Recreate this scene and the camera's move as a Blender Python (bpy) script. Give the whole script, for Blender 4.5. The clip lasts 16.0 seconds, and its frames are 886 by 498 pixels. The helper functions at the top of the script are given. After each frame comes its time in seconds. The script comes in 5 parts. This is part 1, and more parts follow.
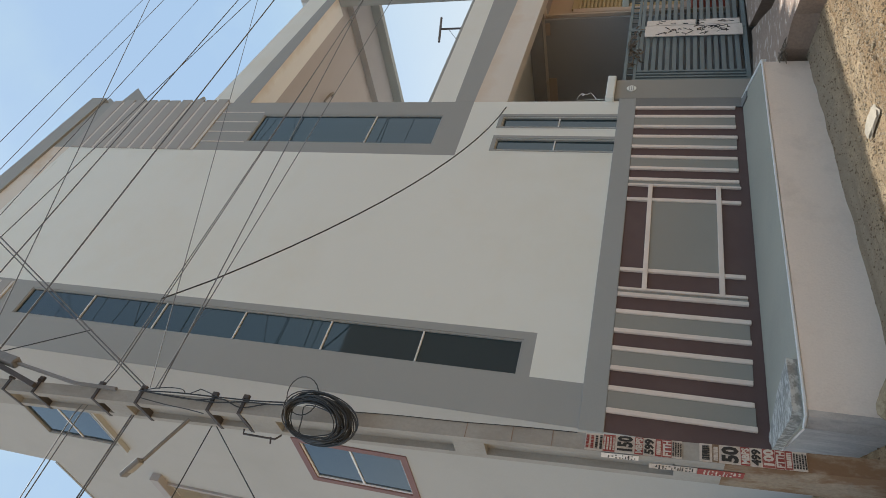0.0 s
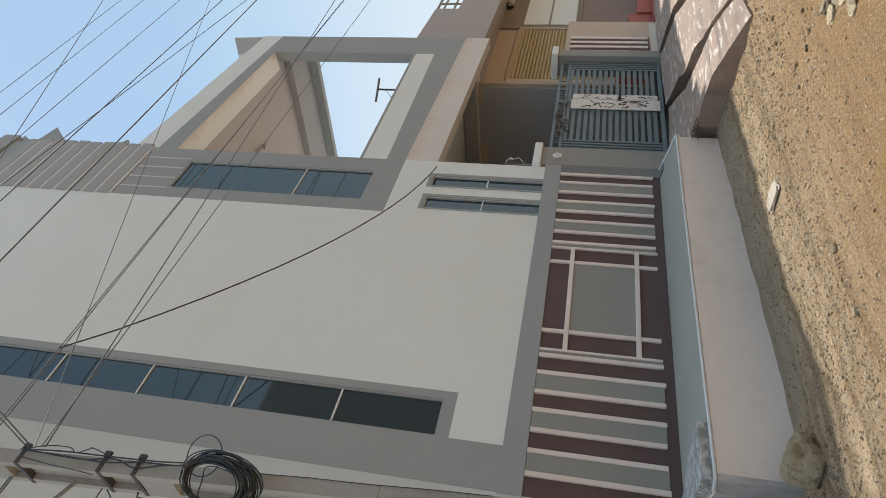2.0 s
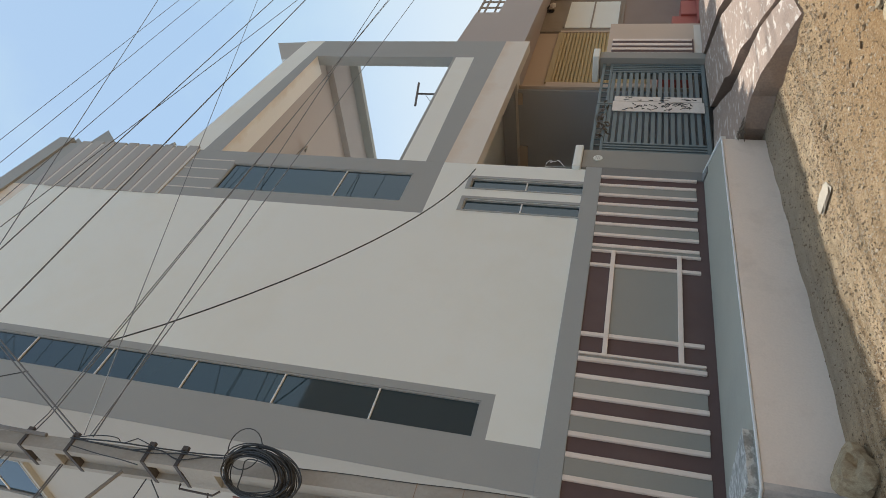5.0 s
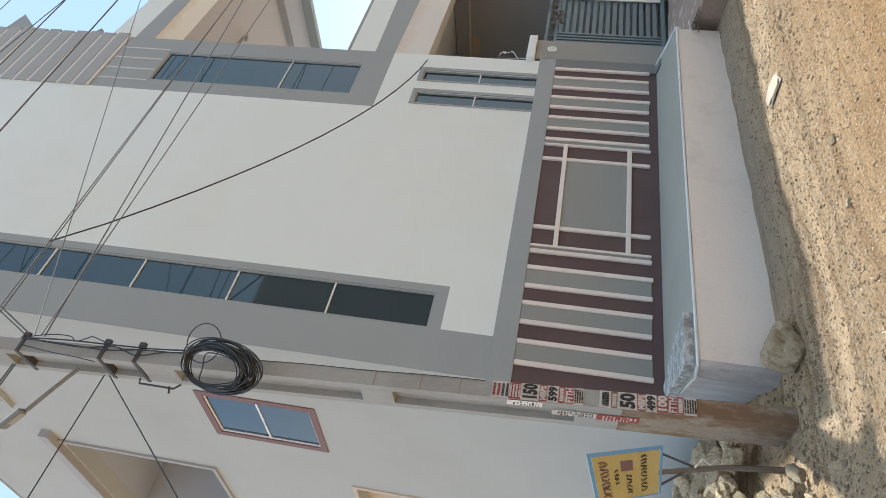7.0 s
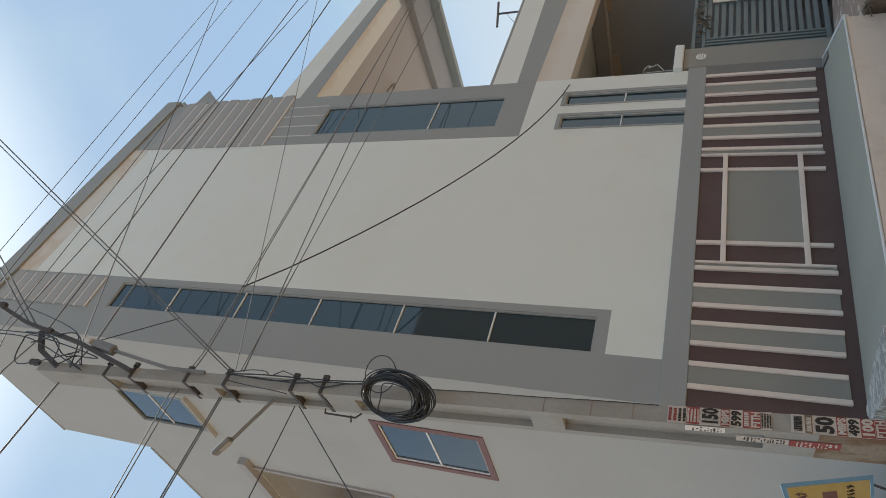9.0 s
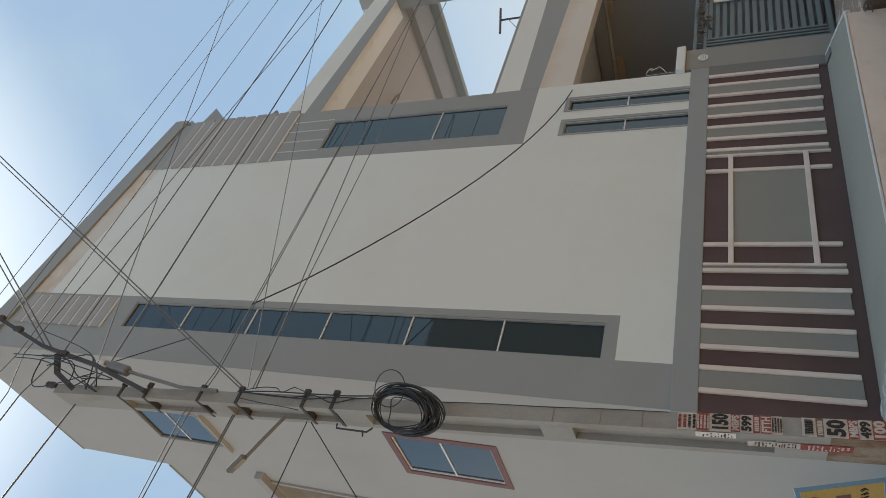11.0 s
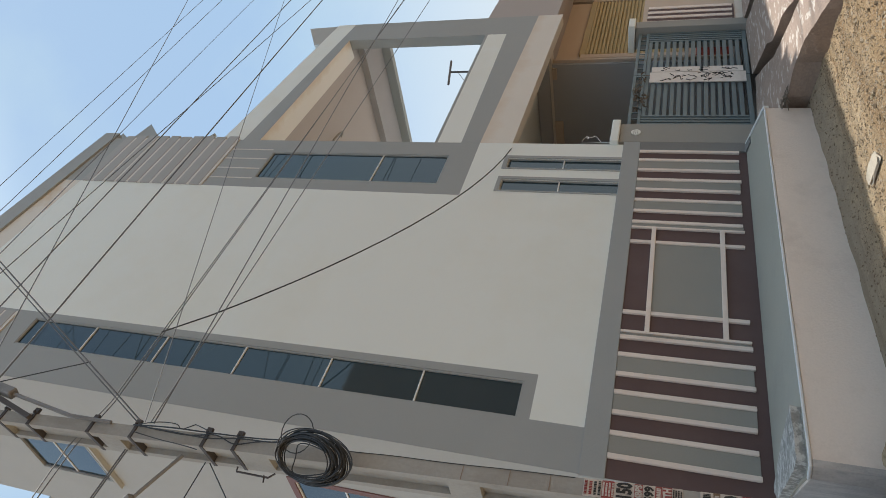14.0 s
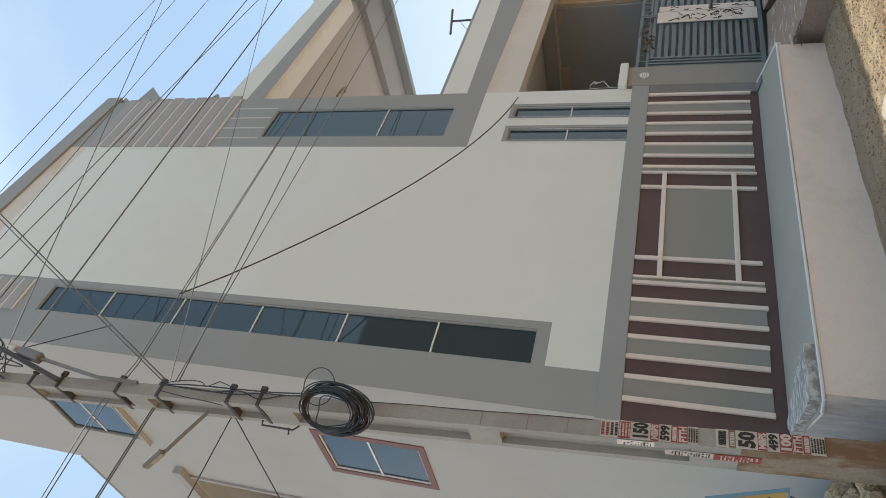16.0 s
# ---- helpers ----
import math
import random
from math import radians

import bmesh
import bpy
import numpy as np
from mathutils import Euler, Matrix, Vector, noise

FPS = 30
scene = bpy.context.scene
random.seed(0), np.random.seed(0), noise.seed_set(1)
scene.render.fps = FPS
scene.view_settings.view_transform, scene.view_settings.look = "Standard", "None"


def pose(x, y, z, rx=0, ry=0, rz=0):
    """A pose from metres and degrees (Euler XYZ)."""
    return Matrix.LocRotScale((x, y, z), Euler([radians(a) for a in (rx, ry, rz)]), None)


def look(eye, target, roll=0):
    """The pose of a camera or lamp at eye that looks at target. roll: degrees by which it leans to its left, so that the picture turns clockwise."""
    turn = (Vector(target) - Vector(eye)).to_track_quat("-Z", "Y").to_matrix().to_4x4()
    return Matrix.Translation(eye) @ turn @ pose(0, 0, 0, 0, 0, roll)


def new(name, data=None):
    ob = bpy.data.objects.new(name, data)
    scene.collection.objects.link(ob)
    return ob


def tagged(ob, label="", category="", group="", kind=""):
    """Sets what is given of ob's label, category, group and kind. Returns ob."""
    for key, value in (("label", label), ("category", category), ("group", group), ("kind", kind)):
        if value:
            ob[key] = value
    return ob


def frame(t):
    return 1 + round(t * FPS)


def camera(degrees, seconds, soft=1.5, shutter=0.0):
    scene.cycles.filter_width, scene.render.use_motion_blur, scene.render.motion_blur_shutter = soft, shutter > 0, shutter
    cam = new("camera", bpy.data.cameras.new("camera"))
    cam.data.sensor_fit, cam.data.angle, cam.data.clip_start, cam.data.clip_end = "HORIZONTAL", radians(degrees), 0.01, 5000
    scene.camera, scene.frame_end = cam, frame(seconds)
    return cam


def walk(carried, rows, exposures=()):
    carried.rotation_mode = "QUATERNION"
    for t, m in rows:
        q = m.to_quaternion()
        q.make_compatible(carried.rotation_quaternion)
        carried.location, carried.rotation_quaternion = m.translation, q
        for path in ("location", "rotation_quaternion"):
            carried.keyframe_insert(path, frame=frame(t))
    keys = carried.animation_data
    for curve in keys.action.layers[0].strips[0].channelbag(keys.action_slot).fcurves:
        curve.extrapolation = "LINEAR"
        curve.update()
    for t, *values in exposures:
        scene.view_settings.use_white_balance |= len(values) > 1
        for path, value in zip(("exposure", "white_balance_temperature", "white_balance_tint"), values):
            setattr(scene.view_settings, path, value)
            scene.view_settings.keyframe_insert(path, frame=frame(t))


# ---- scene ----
cam = camera(69.22, 16.0, soft=0.5)


def aim(x, y, z, turn, tilt, roll):
    """A camera at x, y, z that looks towards the compass angle turn, tilted up, rolled about its own axis."""
    return pose(x, y, z, 90 + tilt, 0, turn - 90) @ pose(0, 0, 0, 0, 0, roll)


walk(cam, [
    (0.0, aim(-0.023, -0.064, 1.569, 47.97, 17.32, -86.13)),
    (0.5, aim(0.001, -0.048, 1.539, 42.19, 16.58, -87.92)),
    (1.0, aim(0.004, -0.025, 1.529, 41.87, 15.03, -87.82)),
    (1.5, aim(0.024, -0.024, 1.521, 41.78, 13.76, -86.84)),
    (2.0, aim(0.009, -0.003, 1.504, 42.13, 11.70, -85.54)),
    (2.5, aim(0.000, 0.013, 1.528, 45.33, 10.87, -85.21)),
    (3.0, aim(-0.028, 0.012, 1.529, 47.70, 12.88, -85.11)),
    (3.2, aim(-0.019, -0.012, 1.535, 48.79, 13.34, -85.16)),
    (5.3, aim(-0.017, 0.036, 1.508, 40.37, 14.55, -84.03)),
    (5.5, aim(-0.003, 0.033, 1.492, 39.73, 13.18, -83.65)),
    (6.0, aim(0.001, 0.040, 1.482, 41.69, 10.00, -83.43)),
    (6.5, aim(-0.017, 0.068, 1.509, 45.72, 9.21, -83.82)),
    (7.0, aim(-0.042, 0.062, 1.555, 50.71, 9.69, -83.67)),
    (7.5, aim(-0.050, 0.022, 1.585, 52.13, 13.45, -86.43)),
    (8.0, aim(-0.067, 0.012, 1.550, 51.25, 17.63, -86.78)),
    (8.5, aim(-0.072, 0.013, 1.573, 50.90, 18.39, -86.12)),
    (9.0, aim(-0.109, -0.011, 1.600, 49.13, 23.05, -87.95)),
    (9.2, aim(-0.123, -0.014, 1.595, 49.81, 24.19, -88.26)),
    (11.3, aim(-0.069, -0.066, 1.539, 48.64, 24.13, -90.31)),
    (11.5, aim(-0.081, -0.085, 1.553, 49.89, 24.41, -90.23)),
    (12.0, aim(-0.099, -0.106, 1.564, 51.39, 28.29, -89.89)),
    (12.5, aim(-0.067, -0.092, 1.550, 49.06, 26.48, -90.68)),
    (13.0, aim(-0.045, -0.063, 1.529, 46.25, 22.48, -90.43)),
    (13.5, aim(-0.017, -0.065, 1.520, 44.96, 19.84, -88.42)),
    (14.0, aim(-0.015, -0.048, 1.516, 44.32, 18.24, -86.15)),
    (14.5, aim(-0.019, -0.026, 1.499, 47.52, 15.38, -85.63)),
    (15.0, aim(-0.017, -0.063, 1.506, 50.41, 15.70, -86.10)),
    (15.5, aim(-0.022, -0.044, 1.506, 50.36, 15.98, -85.81)),
    (16.0, aim(-0.046, -0.055, 1.541, 48.66, 18.70, -86.90)),
], [(0, 1.02, 6250, 6.5), (0.5, 1.05, 6250, 6.5), (1, 1.03, 6250, 6.5), (1.5, 0.95, 6250, 6.5), (2, 1.06, 6250, 6.5), (2.5, 1.15, 6250, 6.5), (3, 1.26, 6250, 6.5), (5.5, 1.06, 6250, 6.5), (6, 1.11, 6250, 6.5), (6.5, 1.18, 6050, 6.5), (7, 1.52, 6000, 6.5), (7.5, 1.53, 6060, 6.5), (8, 1.28, 6050, 6.5), (8.5, 1.13, 6250, 6.5), (9, 0.92, 6250, 6.5), (11.5, 0.75, 6250, 6.5), (12, 0.62, 6250, 6.5), (12.5, 0.62, 6250, 6.5), (13, 0.75, 6250, 6.5), (13.5, 0.94, 6250, 6.5), (14, 1.01, 6250, 6.5), (14.5, 1.15, 6250, 6.5), (15, 1.29, 6250, 6.5), (15.5, 1.31, 6250, 6.5), (16, 1.21, 6250, 6.5)])

# ---- light ----
SUN_EL, SUN_AZ = 81.0, 67.0
world = bpy.data.worlds.new("sky")
scene.world = world
world.use_nodes = True
wn, wl = world.node_tree.nodes, world.node_tree.links
sky = wn.new("ShaderNodeTexSky")
sky.sky_type = "NISHITA"
sky.sun_disc = False
sky.sun_elevation = radians(SUN_EL)
sky.sun_rotation = radians(90 - SUN_AZ)
sky.air_density, sky.dust_density, sky.ozone_density = 1.0, 0.8, 1.5
wn["Background"].inputs["Strength"].default_value = 0.114
cloud = wn.new("ShaderNodeTexNoise")
cloud.inputs["Scale"].default_value = 2.2
cloud.inputs["Detail"].default_value = 7.0
cloud.inputs["Roughness"].default_value = 0.55
cramp = wn.new("ShaderNodeValToRGB")
cramp.color_ramp.elements[0].position, cramp.color_ramp.elements[1].position = 0.42, 0.72
cmix = wn.new("ShaderNodeMix")
cmix.data_type = "RGBA"
cmix.inputs["B"].default_value = (3.5, 4.12, 4.28, 1)
cfac = wn.new("ShaderNodeMath")
cfac.operation = "MULTIPLY_ADD"
cfac.inputs[1].default_value = 0.45
cfac.inputs[2].default_value = 0.42
wl.new(cloud.outputs["Fac"], cramp.inputs["Fac"])
wl.new(cramp.outputs["Color"], cfac.inputs[0])
wc = wn.new("ShaderNodeTexCoord")
wx = wn.new("ShaderNodeSeparateXYZ")
wl.new(wc.outputs["Generated"], wx.inputs[0])
east = wn.new("ShaderNodeMath")                 # the haze thickens towards the east
east.operation, east.use_clamp = "MULTIPLY_ADD", True
east.inputs[1].default_value = 0.10
wl.new(wx.outputs["X"], east.inputs[0])
wl.new(cfac.outputs[0], east.inputs[2])
wl.new(east.outputs[0], cmix.inputs["Factor"])
wl.new(sky.outputs["Color"], cmix.inputs["A"])
thin = wn.new("ShaderNodeMix")                  # a slightly deeper blue overhead
thin.data_type, thin.blend_type = "RGBA", "MULTIPLY"
thin.inputs["Factor"].default_value = 1.0
thin.inputs["B"].default_value = (0.74, 0.785, 0.83, 1)
wl.new(cmix.outputs["Result"], thin.inputs["A"])
low = wn.new("ShaderNodeMapRange")              # white haze towards the horizon, all round
low.interpolation_type = "SMOOTHSTEP"
for key, v in (("From Min", 0.54), ("From Max", 0.20), ("To Min", 0.0), ("To Max", 0.85)):
    low.inputs[key].default_value = v
wl.new(wx.outputs["Z"], low.inputs["Value"])
haze = wn.new("ShaderNodeMix")
haze.data_type = "RGBA"
haze.inputs["B"].default_value = (3.35, 3.58, 3.80, 1)
wl.new(low.outputs["Result"], haze.inputs["Factor"])
wl.new(thin.outputs["Result"], haze.inputs["A"])
near = wn.new("ShaderNodeVectorMath")           # the bright aureole of the hazy sun
near.operation = "DOT_PRODUCT"
near.inputs[1].default_value = (math.cos(radians(SUN_AZ)) * math.cos(radians(SUN_EL)), math.sin(radians(SUN_AZ)) * math.cos(radians(SUN_EL)), math.sin(radians(SUN_EL)))
wl.new(wc.outputs["Generated"], near.inputs[0])
ring = wn.new("ShaderNodeMapRange")
ring.interpolation_type = "SMOOTHSTEP"
for key, v in (("From Min", 0.85), ("From Max", 0.98), ("To Min", 0.0), ("To Max", 1.0)):
    ring.inputs[key].default_value = v
wl.new(near.outputs["Value"], ring.inputs["Value"])
glow = wn.new("ShaderNodeMix")
glow.data_type = "RGBA"
glow.inputs["B"].default_value = (6.0, 6.2, 6.4, 1)
wl.new(ring.outputs["Result"], glow.inputs["Factor"])
wl.new(haze.outputs["Result"], glow.inputs["A"])
wl.new(glow.outputs["Result"], wn["Background"].inputs["Color"])

sun_data = bpy.data.lights.new("sun", "SUN")
sun_data.energy, sun_data.angle, sun_data.color = 2.3, radians(0.6), (1.0, 0.95, 0.88)
sun = new("sun", sun_data)
sd = Vector((math.cos(radians(SUN_AZ)) * math.cos(radians(SUN_EL)), math.sin(radians(SUN_AZ)) * math.cos(radians(SUN_EL)), math.sin(radians(SUN_EL))))
sun.matrix_world = look(sd * 30, (0, 0, 0))


# ---- materials ----
def material(name, col, rough=0.8, var=0.08, scale=3.0, fine=60.0, bump=0.15, metal=0.0, dirt=None, dirt_amount=0.3, dirt_scale=1.2, spec=0.5, per=0.0, edge=(0.48, 0.72), run=None, stretch=None):
    """A surface with broad patches, a fine grain, a little relief and, where given, stains of a second colour."""
    m = bpy.data.materials.new(name)
    m.use_nodes = True
    n, l = m.node_tree.nodes, m.node_tree.links
    b = n["Principled BSDF"]
    b.inputs["Metallic"].default_value = metal
    b.inputs["Specular IOR Level"].default_value = spec
    tc = n.new("ShaderNodeTexCoord")
    big = n.new("ShaderNodeTexNoise")
    big.inputs["Scale"].default_value, big.inputs["Detail"].default_value = scale, 6
    small = n.new("ShaderNodeTexNoise")
    small.inputs["Scale"].default_value, small.inputs["Detail"].default_value = fine, 4
    l.new(tc.outputs["Object"], big.inputs["Vector"])
    l.new(tc.outputs["Object"], small.inputs["Vector"])
    mixn = n.new("ShaderNodeMath")
    mixn.operation = "ADD"
    l.new(big.outputs["Fac"], mixn.inputs[0])
    l.new(small.outputs["Fac"], mixn.inputs[1])
    ramp = n.new("ShaderNodeMapRange")
    ramp.inputs["From Min"].default_value, ramp.inputs["From Max"].default_value = 0.6, 1.4
    ramp.inputs["To Min"].default_value, ramp.inputs["To Max"].default_value = 1 - var, 1 + var
    l.new(mixn.outputs[0], ramp.inputs["Value"])
    val = ramp.outputs["Result"]
    if per:
        info = n.new("ShaderNodeObjectInfo")
        pr = n.new("ShaderNodeMapRange")
        pr.inputs["To Min"].default_value, pr.inputs["To Max"].default_value = 1 - per, 1 + per
        l.new(info.outputs["Random"], pr.inputs["Value"])
        mul = n.new("ShaderNodeMath")
        mul.operation = "MULTIPLY"
        l.new(val, mul.inputs[0])
        l.new(pr.outputs["Result"], mul.inputs[1])
        val = mul.outputs[0]
    hsv = n.new("ShaderNodeHueSaturation")
    hsv.inputs["Color"].default_value = (*col, 1)
    l.new(val, hsv.inputs["Value"])
    out = hsv.outputs["Color"]
    if dirt:
        st = n.new("ShaderNodeTexNoise")
        st.inputs["Scale"].default_value, st.inputs["Detail"].default_value, st.inputs["Roughness"].default_value = dirt_scale, 9, 0.65
        if stretch:                                # streaks: how fast the stains change along each axis
            mp = n.new("ShaderNodeMapping")
            mp.inputs["Scale"].default_value = stretch
            l.new(tc.outputs["Object"], mp.inputs["Vector"])
            l.new(mp.outputs["Vector"], st.inputs["Vector"])
        else:
            l.new(tc.outputs["Object"], st.inputs["Vector"])
        sr = n.new("ShaderNodeMapRange")
        sr.inputs["From Min"].default_value, sr.inputs["From Max"].default_value = edge
        sr.inputs["To Max"].default_value = dirt_amount
        if run:                                    # stains that run along one edge: direction, where they begin, where they fade
            dot = n.new("ShaderNodeVectorMath")
            dot.operation = "DOT_PRODUCT"
            dot.inputs[1].default_value = run[0]
            l.new(tc.outputs["Object"], dot.inputs[0])
            rm = n.new("ShaderNodeMapRange")
            rm.inputs["From Min"].default_value, rm.inputs["From Max"].default_value = run[2], run[1]
            rm.inputs["To Min"].default_value, rm.inputs["To Max"].default_value = -0.15, 0.25
            l.new(dot.outputs["Value"], rm.inputs["Value"])
            ad = n.new("ShaderNodeMath")
            l.new(st.outputs["Fac"], ad.inputs[0])
            l.new(rm.outputs["Result"], ad.inputs[1])
            l.new(ad.outputs[0], sr.inputs["Value"])
        else:
            l.new(st.outputs["Fac"], sr.inputs["Value"])
        mx = n.new("ShaderNodeMix")
        mx.data_type = "RGBA"
        l.new(sr.outputs["Result"], mx.inputs["Factor"])
        l.new(out, mx.inputs["A"])
        mx.inputs["B"].default_value = (*dirt, 1)
        out = mx.outputs["Result"]
    l.new(out, b.inputs["Base Color"])
    rr = n.new("ShaderNodeMapRange")
    rr.inputs["To Min"].default_value, rr.inputs["To Max"].default_value = max(rough - 0.08, 0.02), min(rough + 0.08, 1)
    l.new(big.outputs["Fac"], rr.inputs["Value"])
    l.new(rr.outputs["Result"], b.inputs["Roughness"])
    if bump:
        bp = n.new("ShaderNodeBump")
        bp.inputs["Strength"].default_value, bp.inputs["Distance"].default_value = bump, 0.01
        l.new(small.outputs["Fac"], bp.inputs["Height"])
        l.new(bp.outputs["Normal"], b.inputs["Normal"])
    return m


WHITE = material("white wall paint", (0.775, 0.80, 0.765), 0.85, 0.03, 0.7, 90, 0.1, dirt=(0.69, 0.675, 0.58), dirt_amount=0.4, dirt_scale=0.7)
CREAM = material("cream wall paint", (0.70, 0.655, 0.59), 0.85, 0.05, 1.0, 90, 0.1, dirt=(0.58, 0.42, 0.27), dirt_amount=0.6, dirt_scale=1.3, edge=(0.52, 0.66))
STAINED = material("rain stained cream paint", (0.70, 0.66, 0.60), 0.85, 0.05, 1.0, 90, 0.1, dirt=(0.62, 0.49, 0.37), dirt_amount=0.5, dirt_scale=1.5, edge=(0.46, 0.74), run=((0, 0, 1), 3.97, 3.70))
SOFFIT = material("rain stained soffit paint", (0.82, 0.79, 0.74), 0.85, 0.05, 1.0, 90, 0.1, dirt=(0.60, 0.45, 0.31), dirt_amount=0.4, dirt_scale=1.5, edge=(0.46, 0.74), run=((-0.062, 1, 0), 4.56, 4.76))
GREY = material("grey wall paint", (0.338, 0.352, 0.348), 0.8, 0.04, 0.8, 90, 0.1, dirt=(0.40, 0.40, 0.39), dirt_amount=0.3, dirt_scale=0.7)
SLATGREY = material("warm grey stripe paint", (0.385, 0.38, 0.37), 0.8, 0.05, 2, 90, 0.1)
SLATCREAM = material("pale batten paint", (0.62, 0.60, 0.565), 0.8, 0.05, 2, 90, 0.1)
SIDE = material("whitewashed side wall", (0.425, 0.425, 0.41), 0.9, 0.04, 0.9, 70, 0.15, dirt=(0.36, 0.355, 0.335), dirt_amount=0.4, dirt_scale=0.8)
BROWN = material("maroon brown wall paint", (0.115, 0.072, 0.070), 0.7, 0.08, 2, 120, 0.12, dirt=(0.16, 0.115, 0.105), dirt_amount=0.35, dirt_scale=2)
PANELGREY = material("grey panel paint", (0.30, 0.295, 0.27), 0.75, 0.05, 2, 120, 0.1, dirt=(0.36, 0.34, 0.30), dirt_amount=0.3)
BATTEN = material("cream batten paint", (0.80, 0.70, 0.63), 0.7, 0.04, 4, 120, 0.1, dirt=(0.60, 0.50, 0.42), dirt_amount=0.3, dirt_scale=5, per=0.04)
PLINTH = material("pale pink plinth paint", (0.78, 0.69, 0.615), 0.85, 0.05, 1.2, 60, 0.3, dirt=(0.50, 0.43, 0.37), dirt_amount=0.5, dirt_scale=2.2, edge=(0.50, 0.74))
DARKGREY = material("dark grey cement paint", (0.21, 0.21, 0.205), 0.9, 0.08, 2, 70, 0.2, dirt=(0.27, 0.265, 0.25), dirt_amount=0.4)
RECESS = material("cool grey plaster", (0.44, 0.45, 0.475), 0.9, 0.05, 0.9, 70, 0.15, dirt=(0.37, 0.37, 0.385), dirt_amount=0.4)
LAMPGREY = material("dull lamp casting", (0.20, 0.197, 0.195), 0.6, 0.15, 6, 90, 0.1)
LEDGE = material("grey floor paint", (0.39, 0.38, 0.325), 0.95, 0.06, 1.5, 80, 0.12, spec=0.15, dirt=(0.28, 0.275, 0.26), dirt_amount=0.35)
NOSING = material("white edge paint", (0.70, 0.71, 0.71), 0.95, 0.06, 3, 80, 0.2, dirt=(0.5, 0.48, 0.44), dirt_amount=0.4, dirt_scale=6)
CEMENT = material("raw cement", (0.30, 0.295, 0.275), 0.95, 0.3, 6, 60, 0.9, dirt=(0.57, 0.56, 0.53), dirt_amount=0.9, dirt_scale=18, edge=(0.48, 0.58), stretch=(0.7, 1.6, 1.0))
ENDFACE = material("streaked raw cement render", (0.42, 0.395, 0.38), 0.95, 0.15, 3, 60, 0.5, dirt=(0.60, 0.56, 0.53), dirt_amount=0.7, dirt_scale=3, edge=(0.48, 0.66), stretch=(3.0, 3.0, 1.0))
POLE = material("weathered concrete", (0.345, 0.34, 0.32), 0.95, 0.08, 1.6, 45, 0.35, dirt=(0.235, 0.21, 0.18), dirt_amount=0.6, dirt_scale=2.2, stretch=(2.0, 2.0, 0.7))
RUSTY = material("rust stained concrete", (0.285, 0.235, 0.18), 0.9, 0.25, 4.0, 50, 0.4, dirt=(0.18, 0.10, 0.05), dirt_amount=0.9, dirt_scale=3.2, edge=(0.42, 0.56), stretch=(2.0, 2.0, 0.9))
STEEL = material("rusted steel band", (0.085, 0.076, 0.074), 0.7, 0.15, 6, 90, 0.3, metal=0.3)
CABLE = material("black cable sheath", (0.030, 0.033, 0.037), 0.42, 0.15, 6, 90, 0.1)
WIRE = material("dull aluminium wire", (0.135, 0.145, 0.16), 0.6, 0.1, 6, 90, 0.0)
STONE = material("pale field stone", (0.54, 0.43, 0.28), 0.95, 0.3, 3, 30, 0.9, dirt=(0.24, 0.17, 0.10), dirt_amount=0.85, dirt_scale=3.5, per=0.35, edge=(0.47, 0.62))
PALESTONE = material("pale flat stone", (0.47, 0.40, 0.31), 0.95, 0.12, 6, 40, 0.5)
RAMP = material("rough cement ramp", (0.33, 0.245, 0.195), 0.95, 0.2, 3, 40, 0.5, dirt=(0.62, 0.55, 0.48), dirt_amount=0.85, dirt_scale=7, edge=(0.56, 0.61), stretch=(0.5, 2.2, 1.0))
# unscraped ramp cement, darkened to paint in the shade of the slabs' side faces
RAMPSIDE = material("plain darkened cement", (0.27, 0.20, 0.155), 0.95, 0.2, 3, 40, 0.6)
GATE = material("blue grey gate paint", (0.135, 0.178, 0.192), 0.5, 0.12, 4, 90, 0.1, dirt=(0.18, 0.20, 0.20), dirt_amount=0.5, dirt_scale=6)
DARKWALL = material("dark grey plaster", (0.42, 0.42, 0.43), 0.9, 0.08, 1, 60, 0.2)
BEIGE = material("beige plaster", (0.56, 0.46, 0.375), 0.9, 0.05, 1, 60, 0.15, dirt=(0.50, 0.41, 0.33), dirt_amount=0.3)
BROWNCEIL = material("dusty brown plaster", (0.47, 0.41, 0.375), 0.9, 0.05, 1, 60, 0.15)
SHUTTER = material("yellow ochre shutter paint", (0.44, 0.34, 0.17), 0.55, 0.08, 3, 60, 0.1)
NEIGHBOUR = material("mauve grey plaster", (0.42, 0.38, 0.36), 0.9, 0.05, 0.8, 60, 0.15)
MAUVE = material("mauve brown plaster", (0.29, 0.225, 0.19), 0.9, 0.06, 0.8, 60, 0.15, dirt=(0.24, 0.18, 0.15), dirt_amount=0.4)
REDSTEP = material("red oxide cement", (0.42, 0.11, 0.085), 0.6, 0.1, 2, 60, 0.15)
DULL = material("dull brown plaster", (0.30, 0.26, 0.22), 0.9, 0.1, 0.5, 40, 0.2, dirt=(0.2, 0.17, 0.14), dirt_amount=0.5)
RIM = material("faded pink grey rim paint", (0.37, 0.35, 0.345), 0.85, 0.06, 3, 60, 0.1)
BANNER = material("white banner cloth", (0.76, 0.71, 0.66), 0.85, 0.06, 8, 60, 0.1, dirt=(0.55, 0.47, 0.42), dirt_amount=0.5, dirt_scale=9)
MAROON = material("red brown window frame paint", (0.19, 0.095, 0.083), 0.6, 0.08, 4, 60, 0.1)
ALU = material("pale window bead", (0.78, 0.79, 0.80), 0.5, 0.05, 4, 60, 0.0)
